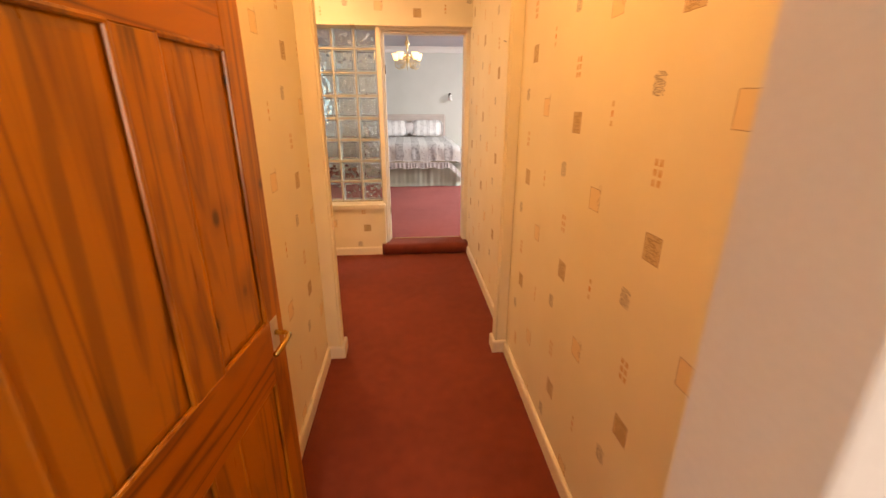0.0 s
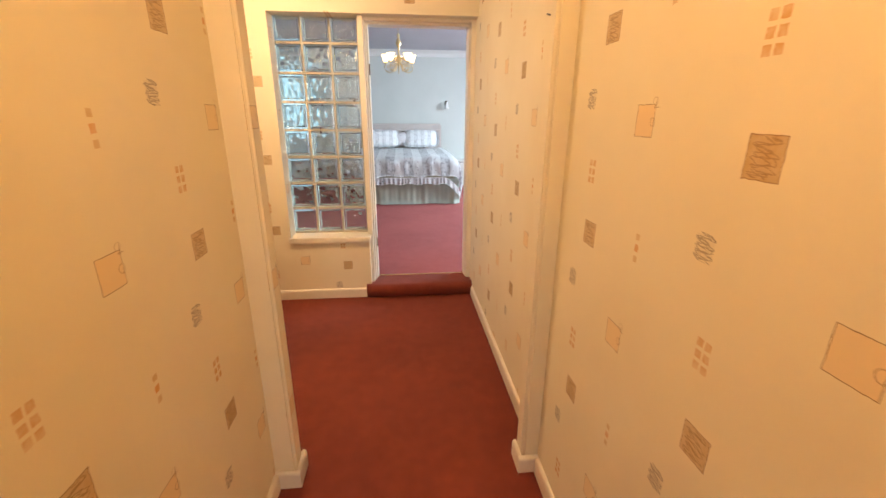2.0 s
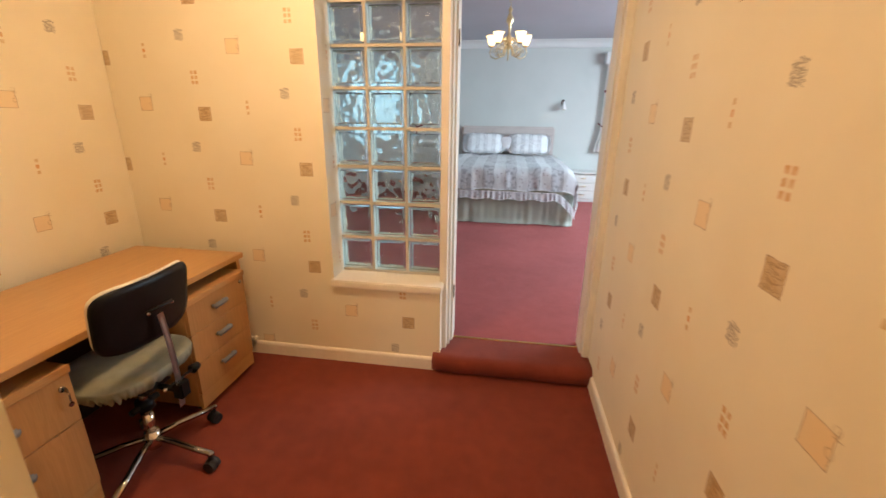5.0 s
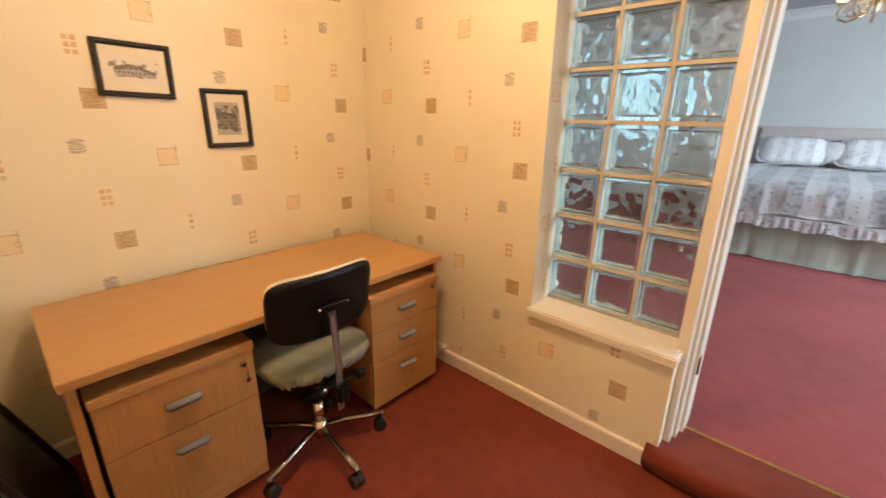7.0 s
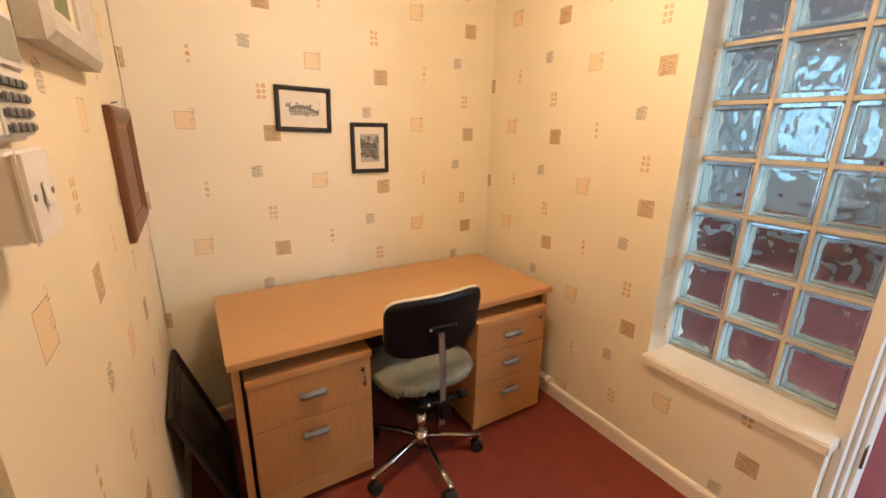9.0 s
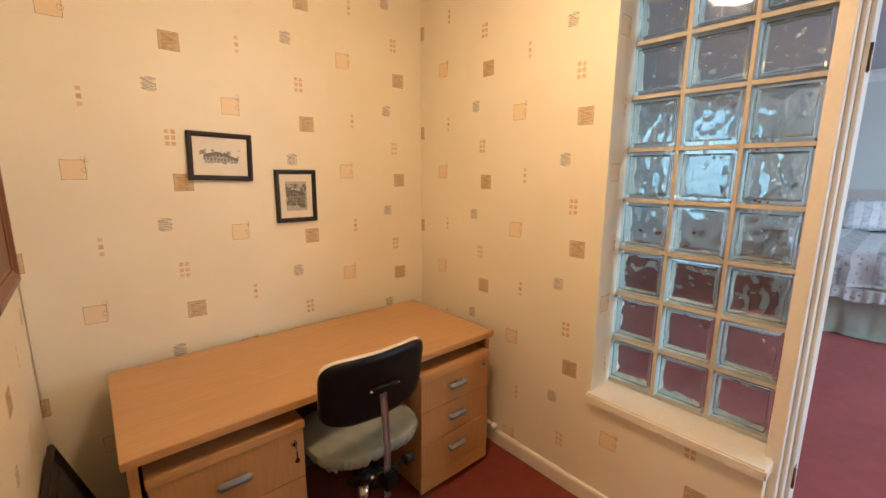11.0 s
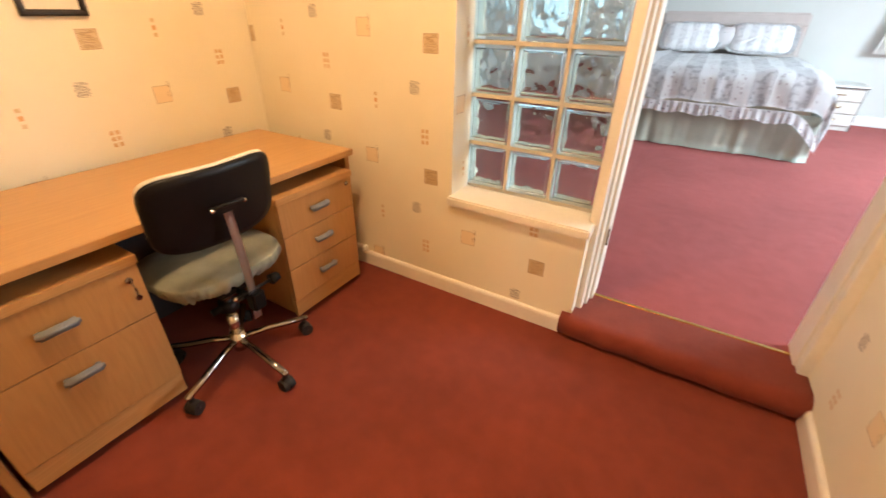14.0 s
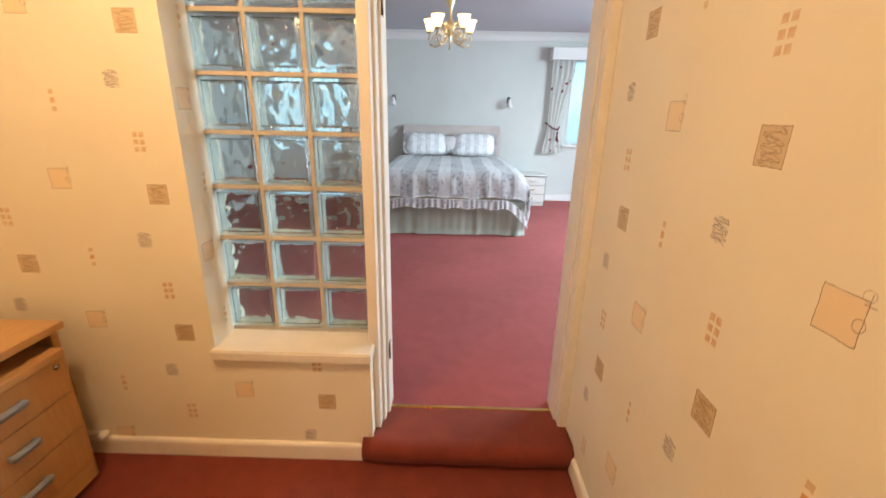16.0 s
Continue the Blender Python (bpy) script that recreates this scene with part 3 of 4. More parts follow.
for z in (0.415, 1.75):
    hinge = thing("hinge", pose(-0.1985, 4.315, z), "tarnished brass hinge plate on the door frame", "hinge", "door hinges")
    box_part("plate", (-0.001, -0.016, -0.038), (0.001, 0.016, 0.038), HINGE_BRASS, hinge, 0.0005)
    part("knuckle", bm_rod(bmesh.new(), (0.002, -0.017, -0.038), (0.002, -0.017, 0.038), 0.004, seg=10), HINGE_BRASS, hinge, smooth=True)


def carpet_step():
    """A carpeted step with a rounded, slightly bulging nose."""
    bm = bmesh.new()
    prof = [(4.335, 0.001), (4.100, 0.001), (4.080, 0.018), (4.068, 0.045), (4.064, 0.072), (4.072, 0.096), (4.092, 0.110), (4.120, 0.110), (4.2, 0.103), (4.335, 0.099)]
    cols = []
    for i in range(19):
        x = -0.288 + 0.868 * i / 18
        pull = 0.012 if i in (0, 18) else 0.0
        cols.append([bm.verts.new((x, y + (pull + 0.003 * math.sin(i * 1.3) if y < 4.12 else 0), z - (pull * 0.5 if z > 0.05 and y < 4.12 else 0))) for y, z in prof])
    for a, b in zip(cols, cols[1:]):
        for k in range(len(prof) - 1):
            bm.faces.new((a[k], a[k + 1], b[k + 1], b[k]))
    bm.faces.new(cols[0]), bm.faces.new(cols[-1])
    bmesh.ops.recalc_face_normals(bm, faces=bm.faces)
    return tagged(part("step", bm, CARPET, None, "", True), "wine red carpeted step with rounded nose", "step", kind="structure")


carpet_step()
bar = bmesh.new()
bm_box(bar, (-0.2, 4.326, 0.097), (0.538, 4.344, 0.1025), 0.002, 2)
tagged(part("threshold_strip", bar, BRASS), "thin brass carpet strip across the doorway", "threshold strip")

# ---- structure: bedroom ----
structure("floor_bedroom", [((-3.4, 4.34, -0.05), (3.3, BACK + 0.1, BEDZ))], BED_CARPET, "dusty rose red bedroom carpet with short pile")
structure("ceiling_bedroom", [((-3.4, 4.40, 2.57), (3.3, BACK + 0.1, 2.67))], BED_CEIL, "plain pale ceiling")


def window_wall(name, fixed, lo, hi, hole, z0, z1, top, axis, thick):
    """A wall along x (axis 0) or y (axis 1) with openings given as (from, to)."""
    out, at = [], lo
    for a, b in hole + [(hi, hi)]:
        out.append((at, a, 0.0, top))
        if b > a:
            out += [(a, b, 0.0, z0), (a, b, z1, top)]
        at = b
    boxes = [((a, fixed, c), (b, fixed + thick, d)) if axis == 0 else ((fixed, a, c), (fixed + thick, b, d)) for a, b, c, d in out if b > a]
    return structure(name, boxes, BED_WALL, "pale grey-green painted bedroom wall")


WX0, WX1, WZ0, WZ1 = 1.83, 2.98, 0.99, 2.25
window_wall("wall_bedroom_north", BACK, -3.3, 3.2, [(-2.80, -1.65), (WX0, WX1)], WZ0, WZ1, 2.57, 0, 0.12)
window_wall("wall_bedroom_east", 3.2, 4.40, BACK + 0.12, [(5.2, 8.0)], 0.95, 2.40, 2.57, 1, 0.1)
structure("wall_bedroom_west", [((-3.4, 4.40, 0), (-3.3, BACK + 0.12, 2.57))], BED_WALL, "pale grey-green painted bedroom wall")
structure("wall_bedroom_south", [((-3.3, 4.30, 0), (-2.15, 4.40, 2.57)), ((0.68, 4.30, 0), (3.2, 4.40, 2.57)), ((-2.15, 4.402, H0), (0.68, 4.46, 2.57))], BED_WALL, "pale grey-green painted bedroom wall")


def coving(x0, y0, x1, y1, side):
    bm = bmesh.new()
    a, b, o = Vector((x0, y0, 0)), Vector((x1, y1, 0)), Vector((side[0], side[1], 0))
    prof = [(0.001, 2.569), (0.13, 2.569), (0.125, 2.558), (0.08, 2.545), (0.045, 2.515), (0.025, 2.475), (0.012, 2.465), (0.001, 2.46)]
    rows = [[bm.verts.new(p + o * d + Vector((0, 0, z))) for d, z in prof] for p in (a, b)]
    for k in range(len(prof)):
        j = (k + 1) % len(prof)
        bm.faces.new((rows[0][k], rows[0][j], rows[1][j], rows[1][k]))
    return tagged(part("trim", bm, CEIL), "white plaster coving under the ceiling", "coving", "coving", "structure")


coving(-3.3, BACK, 3.2, BACK, (0, -1))
coving(-3.3, 4.5, -3.3, BACK, (1, 0))
coving(3.2, 4.5, 3.2, BACK, (-1, 0))
base = bmesh.new()
bm_box(base, (-3.3, BACK - 0.018, BEDZ), (3.2, BACK, BEDZ + 0.11), 0.004)
tagged(part("baseboard", base, CEIL), "white painted baseboard in the bedroom", "baseboard", "baseboards", "structure")


def bedroom_window(x0, x1, name):
    w = tagged(new(name), "white framed window with bright daylight behind net curtain", "window", "bedroom windows", "structure")
    y = BACK + 0.05
    for lo, hi in (((x0, y, WZ0), (x0 + 0.05, y + 0.06, WZ1)), ((x1 - 0.05, y, WZ0), (x1, y + 0.06, WZ1)), ((x0 + 0.05, y, WZ0), (x1 - 0.05, y + 0.06, WZ0 + 0.05)),
                   ((x0 + 0.05, y, WZ1 - 0.05), (x1 - 0.05, y + 0.06, WZ1)), (((x0 + x1) / 2 - 0.025, y, WZ0 + 0.05), ((x0 + x1) / 2 + 0.025, y + 0.06, WZ1 - 0.05))):
        box_part("window_frame", lo, hi, CEIL, w, 0.004)
    box_part("window_sill", (x0 - 0.02, BACK - 0.06, WZ0 - 0.03), (x1 + 0.02, BACK + 0.049, WZ0 - 0.001), CEIL, w, 0.006)
    for a, b in ((x0 + 0.05, (x0 + x1) / 2 - 0.025), ((x0 + x1) / 2 + 0.025, x1 - 0.05)):
        p = box_part("pane", (a, y + 0.028, WZ0 + 0.05), (b, y + 0.032, WZ1 - 0.05), PANE, w, 0)
        p.visible_shadow = False
    return w


def curtain_shape(x0, x1, inward):
    """One curtain gathered to the outer side by a tie-back; inward: +1 when the window lies towards +x."""
    def f(u, v):
        z = 2.27 - v * 1.40
        full = x1 - x0
        k = abs(z - 1.24)
        width = full * (0.50 + 0.50 * min(1.0, k / 0.75) ** 1.3) if z > 1.24 else full * (0.50 + 0.42 * min(1.0, k / 0.35))
        outer = x0 if inward > 0 else x1
        x = outer + inward * u * width + (-inward * 0.06 * max(0.0, (1.24 - z) / 0.35))
        return (x, BACK - 0.10 + 0.013 * math.sin(u * 26 + 0.7 * math.sin(v * 5)) * (0.4 + width / full * 0.6), z)
    return f


def curtain_set(x0, x1, inward):
    outer = x0 - 0.30 if inward > 0 else x1 + 0.30
    inner = outer + inward * 0.33
    a, b = min(outer, inner), max(outer, inner)
    c = thing("curtain", pose(0, 0, 0), "white floral curtain gathered with a dark red tie-back", "curtain", "bedroom curtains")
    part("drape", bm_sheet(bmesh.new(), curtain_shape(a, b, inward), 40, 26, 0.004), CURTAIN, c, smooth=True)
    tx = outer + inward * 0.145
    part("tie_back", bm_tube(bmesh.new(), [(outer - inward * 0.02, BACK - 0.03, 1.32), (outer + inward * 0.06, BACK - 0.15, 1.25), (tx, BACK - 0.155, 1.22), (tx + inward * 0.04, BACK - 0.08, 1.26)], 0.012), TASSEL, c, "dark red cord tie-back", True)
    part("tassel", bm_lathe(bmesh.new(), [(0.001, 0.0), (0.014, -0.01), (0.016, -0.03), (0.010, -0.04), (0.024, -0.14), (0.001, -0.14)], 12, Matrix.Translation((tx, BACK - 0.165, 1.20))), TASSEL, c, "dark red tassel", True)
    pe = thing("pelmet", pose(0, 0, 0), "white fabric covered pelmet over the curtain", "pelmet", "bedroom pelmets")
    p0, p1 = (x0 - 0.34, x1 + 0.34)
    box_part("front_board", (p0, BACK - 0.19, 2.20), (p1, BACK - 0.17, 2.37), CEIL, pe, 0.006)
    box_part("end_board", (p0, BACK - 0.168, 2.20), (p0 + 0.02, BACK - 0.002, 2.37), CEIL, pe, 0.004)
    box_part("end_board", (p1 - 0.02, BACK - 0.168, 2.20), (p1, BACK - 0.002, 2.37), CEIL, pe, 0.004)
    box_part("top_board", (p0 + 0.022, BACK - 0.168, 2.35), (p1 - 0.022, BACK - 0.002, 2.368), CEIL, pe, 0.002)
    nt = bmesh.new()
    bm_sheet(nt, lambda u, v: (x0 + (x1 - x0) * u, BACK + 0.02 + 0.008 * math.sin(u * 70), WZ1 - 0.004 - (WZ1 - WZ0 - 0.01) * v), 90, 1)
    tagged(part("net_curtain", nt, NET, None, "", True), "white net curtain over the bright window", "net curtain", "net curtains")


bedroom_window(WX0, WX1, "window_1")
bedroom_window(-2.80, -1.65, "window_2")
curtain_set(WX0, WX1, 1)
curtain_set(-2.80, -1.65, -1)

# ---- glass block window ----
GX, GY, GZ = -0.868, 4.275, 0.519


def block_mesh(seed):
    """A hollow glass block: plain outside, rippled inside."""
    bm = bmesh.new()
    bm_box(bm, (-0.0918, 0, -0.0918), (0.0918, 0.08, 0.0918), 0.006, 2)
    for face in bm.faces:
        face.normal_update()
        if abs(face.normal.y) < 0.2:
            face.material_index = 2
    n, r = 20, 0.078
    def wave(x, z, k):
        p = Vector((x * 27 + z * 10 + seed * 3.1, z * 16 - x * 10, k * 5.0))
        return 0.0042 * noise.noise(p) + 0.0022 * noise.noise(p * 2.1)
    sheets = []
    for k, y in ((0, 0.013), (1, 0.067)):
        sheets.append([[bm.verts.new((-r + 2 * r * i / n, y + (wave(-r + 2 * r * i / n, -r + 2 * r * j / n, k) if 0 < i < n and 0 < j < n else 0), -r + 2 * r * j / n)) for i in range(n + 1)] for j in range(n + 1)])
    f, b = sheets
    for j in range(n):
        for i in range(n):
            bm.faces.new((f[j][i], f[j + 1][i], f[j + 1][i + 1], f[j][i + 1]))
            bm.faces.new((b[j][i], b[j][i + 1], b[j + 1][i + 1], b[j + 1][i]))
    for i in range(n):
        for quad in ((f[0][i], f[0][i + 1], b[0][i + 1], b[0][i]), (f[n][i + 1], f[n][i], b[n][i], b[n][i + 1]),
                     (f[i + 1][0], f[i][0], b[i][0], b[i + 1][0]), (f[i][n], f[i + 1][n], b[i + 1][n], b[i][n])):
            bm.faces.new(quad).material_index = 1
    me = mesh_of("glass_block", bm, BLOCK_GLASS, True)
    me.materials.append(BLOCK_EDGE)
    me.materials.append(BLOCK_COAT)
    return me


blocks = tagged(new("window_3"), "glass block window of rippled greenish blocks in cream mortar", "window", kind="structure")
variants = [block_mesh(k) for k in range(6)]
for me in variants:
    for poly in me.polygons:
        poly.use_smooth = max(abs(c) for c in poly.normal) < 0.999
for r in range(8):
    for c in range(3):
        ob = new("glass_block", variants[(r * 5 + c * 2) % 6])
        ob.parent = blocks
        ob.location = (GX + 0.1 + 0.2 * c, GY, GZ + 0.1 + 0.2 * r)
        ob.visible_shadow = False
for c in range(4):
    w = 0.0075
    box_part("mortar_joint", (GX + 0.2 * c - w, GY + 0.006, GZ - w), (GX + 0.2 * c + w, GY + 0.076, GZ + 1.6 + w), MORTAR, blocks, 0.002)
for r in range(9):
    for c in range(3):
        w = 0.0075
        box_part("mortar_joint", (GX + 0.2 * c + w, GY + 0.006, GZ + 0.2 * r - w), (GX + 0.2 * c + 0.2 - w, GY + 0.076, GZ + 0.2 * r + w), MORTAR, blocks, 0)
box_part("window_sill", (-0.862, 4.096, 0.474), (-0.240, 4.272, 0.516), WHITE, blocks, 0.006, "cream painted sill", 2)

# ---- ceiling lamps ----


def ceiling_lamp(x, y, bowl, profile, plate, label):
    t = thing("ceiling_light", pose(x, y, H0), label, "ceiling light", "ceiling lights")
    part("base", bm_lathe(bmesh.new(), [(0.001, -0.001), (plate, -0.001), (plate, -0.02), (plate - 0.01, -0.025)], 28), BRASS, t, smooth=True)
    part("bowl", bm_lathe(bmesh.new(), profile, 28), bowl, t, "lit opal glass bowl", True)


BOWL = [(0.138, -0.02), (0.13, -0.05), (0.10, -0.08), (0.05, -0.097), (0.001, -0.10)]
GLOBE = [(0.062, -0.02)] + [(0.108 * math.sin(radians(a)), -0.116 + 0.108 * math.cos(radians(a))) for a in range(35, 180, 12)] + [(0.001, -0.224)]
ceiling_lamp(-0.10, 1.25, BOWL_HALL, GLOBE, 0.075, "round opal glass globe ceiling light, lit")
ceiling_lamp(-0.82, 3.28, BOWL_STUDY, BOWL, 0.15, "round opal glass ceiling light, lit")

# ---- corridor: pine door ----


def pine_door():
    """Four-panel pine door, open along the corridor wall; local x from the hinge to the free edge, y out of the seen face."""
    W, H, T = 0.775, 1.975, 0.038
    ang = 90 - 6.2
    d = thing("door_1", pose(-0.470, 0.440, 0.008, 0, 0, ang), "varnished knotty pine panel door standing open", "door")
    d["kind"] = "structure"
    st, lock_st, mid = 0.096, 0.088, 0.420
    m0, m1 = mid - 0.052, mid + 0.052
    z_lock0, z_lock1, z_top, z_bot = 0.692, 0.876, 1.540, 0.22
    for a, b in ((0, st), (W - lock_st, W), (m0, m1)):
        box_part("stile", (a, 0, 0 if a != m0 else z_bot), (b, T, H if a != m0 else z_top), PINE_V, d, 0.002)
    for a, b in ((0, z_bot), (z_top, z_top + 0.11), (H - 0.11, H)):
        box_part("rail", (st, 0.0008, a), (W - lock_st, T - 0.0008, b), PINE_H, d, 0.002)
    box_part("rail", (st, -0.0015, z_lock0), (W - lock_st, T + 0.0015, z_lock1), PINE_H, d, 0.002)
    for x0, x1 in ((st, m0), (m1, W - lock_st)):
        for z0, z1 in ((z_bot, z_lock0), (z_lock1, z_top), (z_top + 0.11, H - 0.11)):
            bm = bmesh.new()
            bm_box(bm, (x0 - 0.003, T / 2 - 0.008, z0 - 0.003), (x1 + 0.003, T / 2 + 0.008, z1 + 0.003))
            for face in list(bm.faces):
                if abs(face.normal.y) > 0.9:
                    r = bmesh.ops.inset_individual(bm, faces=[face], thickness=0.035, depth=0.0)
                    bmesh.ops.translate(bm, verts=face.verts, vec=face.normal * 0.005)
            part("panel", bm, PINE_V, d)
            for y in (0.004, T - 0.004):
                bm = bmesh.new()
                for p, q in (((x0, y, z0), (x0, y, z1)), ((x1, y, z0), (x1, y, z1)), ((x0, y, z0), (x1, y, z0)), ((x0, y, z1), (x1, y, z1))):
                    bm_rod(bm, p, q, 0.006, seg=8)
                part("moulding", bm, PINE_V, d)
    for s, y in ((-1, 0.0), (1, T)):
        hz, hx = 0.820, W - 0.056
        plate = bmesh.new()
        bm_box(plate, (hx - 0.020, y - 0.003 if s < 0 else y, hz - 0.055), (hx + 0.020, y if s < 0 else y + 0.003, hz + 0.055), 0.001)
        h = part("door_handle", plate, BRUSHED, d, "lever handle on a silvery plate")
        yy = y + s * 0.045
        part("lever", bm_tube(bmesh.new(), [(hx, y + s * 0.002, hz + 0.012), (hx, y + s * 0.03, hz + 0.012), (hx - 0.010, yy, hz + 0.012), (hx - 0.05, yy + s * 0.002, hz + 0.010), (hx - 0.095, yy - s * 0.004, hz + 0.002)], 0.0075), BRASS, h, smooth=True)
    return d


pine_door()

# ---- study alcove: desk ----
DX0, DX1, DY0, DY1, DZ = -1.955, -1.308, 2.578, 4.014, 0.677


def desk():
    d = thing("desk", pose(DX0, DY0, 0), "beech laminate desk with straight panel ends against the wall", "desk")
    w, l = DX1 - DX0, DY1 - DY0
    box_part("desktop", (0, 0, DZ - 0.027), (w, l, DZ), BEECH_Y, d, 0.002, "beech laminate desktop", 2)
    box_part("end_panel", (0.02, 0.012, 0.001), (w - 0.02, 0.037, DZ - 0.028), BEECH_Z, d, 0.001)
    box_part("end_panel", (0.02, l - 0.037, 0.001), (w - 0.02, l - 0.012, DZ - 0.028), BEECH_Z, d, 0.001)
    # Added panel: the knee-hole's deep shade is put into its black colour.
    box_part("knee_shade_panel", (0.14, 0.039, 0.03), (0.158, l - 0.039, DZ - 0.028), BLACK_MATT, d, 0.001, "added black panel that stands for the shade under the desk")


def bar_handle(parent, y, z, half=0.050):
    """A grey bow handle on a drawer front; local x points out of the front."""
    bm = bmesh.new()
    bm_box(bm, (0.010, y - half, z - 0.0145), (0.027, y + half, z + 0.0145), 0.0075, 3)
    for s in (-1, 1):
        bm_box(bm, (0.0, y + s * (half - 0.012) - 0.007, z - 0.008), (0.014, y + s * (half - 0.012) + 0.007, z + 0.008), 0.002)
    h = part("handle", bm, SATIN, parent, "satin grey bar handle", True)
    return h


def pedestal(y0, y1, x_front, drawers, label, depth=0.52, keys=False, lock_z=0.543):
    """A drawer pedestal on castors; drawers as (bottom, top) heights."""
    p = thing("drawer_pedestal", pose(x_front, y0, 0), label, "drawer pedestal", "drawer pedestals")
    w = y1 - y0
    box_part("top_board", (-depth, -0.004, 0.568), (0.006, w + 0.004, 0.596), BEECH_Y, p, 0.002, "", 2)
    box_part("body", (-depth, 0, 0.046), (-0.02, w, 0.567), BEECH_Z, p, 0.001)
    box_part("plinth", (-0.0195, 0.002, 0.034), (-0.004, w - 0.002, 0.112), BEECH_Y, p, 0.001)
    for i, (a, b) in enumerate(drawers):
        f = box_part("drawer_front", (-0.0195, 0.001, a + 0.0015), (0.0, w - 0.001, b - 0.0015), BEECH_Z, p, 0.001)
        bar_handle(f, w * 0.485, a + (b - a) * (0.56 if b - a < 0.2 else 0.76))
    lock = part("lock", bm_rod(bmesh.new(), (0.0, w - 0.035, lock_z), (0.005, w - 0.035, lock_z), 0.010), DULL_CHROME, p, "small metal lock", True)
    if keys:
        bm = bmesh.new()
        bm_box(bm, (0.005, w - 0.037, lock_z - 0.009), (0.026, w - 0.034, lock_z + 0.009), 0.001)
        bm_tube(bm, [(0.024 + 0.006 * math.cos(q), w - 0.0355, lock_z - 0.012 + 0.008 * math.sin(q)) for q in [radians(36 * k) for k in range(11)]], 0.001, 5)
        bm_box(bm, (0.021, w - 0.037, lock_z - 0.052), (0.024, w - 0.031, lock_z - 0.020), 0.001)
        bm_rod(bm, (0.021, w - 0.034, lock_z - 0.054), (0.024, w - 0.034, lock_z - 0.054), 0.009, seg=10)
        part("key", bm, DULL_CHROME, lock, "key left in the lock")
    for cx in (-0.05, -depth + 0.05):
        for cy in (0.045, w - 0.045):
            bm = bm_rod(bmesh.new(), (cx - 0.012, cy, 0.024), (cx + 0.012, cy, 0.024), 0.023)
            bm_box(bm, (cx - 0.017, cy - 0.012, 0.03), (cx + 0.017, cy + 0.012, 0.0455), 0.002)
            part("castor", bm, BLACK_MATT, p, "black castor")
    return p


desk()
pedestal(2.628, 3.066, -1.318, [(0.114, 0.384), (0.384, 0.567)], "beech drawer pedestal with one deep drawer under the desk", keys=True, lock_z=0.524)
pedestal(3.554, 3.964, -1.292, [(0.114, 0.272), (0.272, 0.424), (0.424, 0.567)], "beech drawer pedestal with three drawers under the desk")


# ---- study alcove: swivel chair ----


def rounded_shell(bm, w, h, d, n=26):
    """A padded back shape in the y-z plane: rounded rectangle, curved about z, d thick."""
    rings = []
    for s, k in ((0.0, 0.82), (0.10, 0.97), (0.5, 1.0), (0.9, 0.97), (1.0, 0.82)):
        ring = []
        for i in range(n * 2):
            a = math.pi * i / n
            c, q = math.cos(a), math.sin(a)
            e = 0.36
            y = math.copysign(abs(c) ** e, c) * w / 2 * k
            z = math.copysign(abs(q) ** e, q) * h / 2 * k
            z *= 1 - 0.10 * (1 if z < 0 else 0) * abs(2 * y / w) ** 2
            ring.append(bm.verts.new(((s - 0.5) * d - 0.9 * y * y, y * (1 + 0.05 * (z / h)), z)))
        rings.append(ring)
    m = 2 * n
    for a, b in zip(rings, rings[1:]):
        for k in range(m):
            bm.faces.new((a[k], a[(k + 1) % m], b[(k + 1) % m], b[k]))
    bm.faces.new(rings[0]), bm.faces.new(rings[-1])
    bmesh.ops.recalc_face_normals(bm, faces=bm.faces)
    return bm


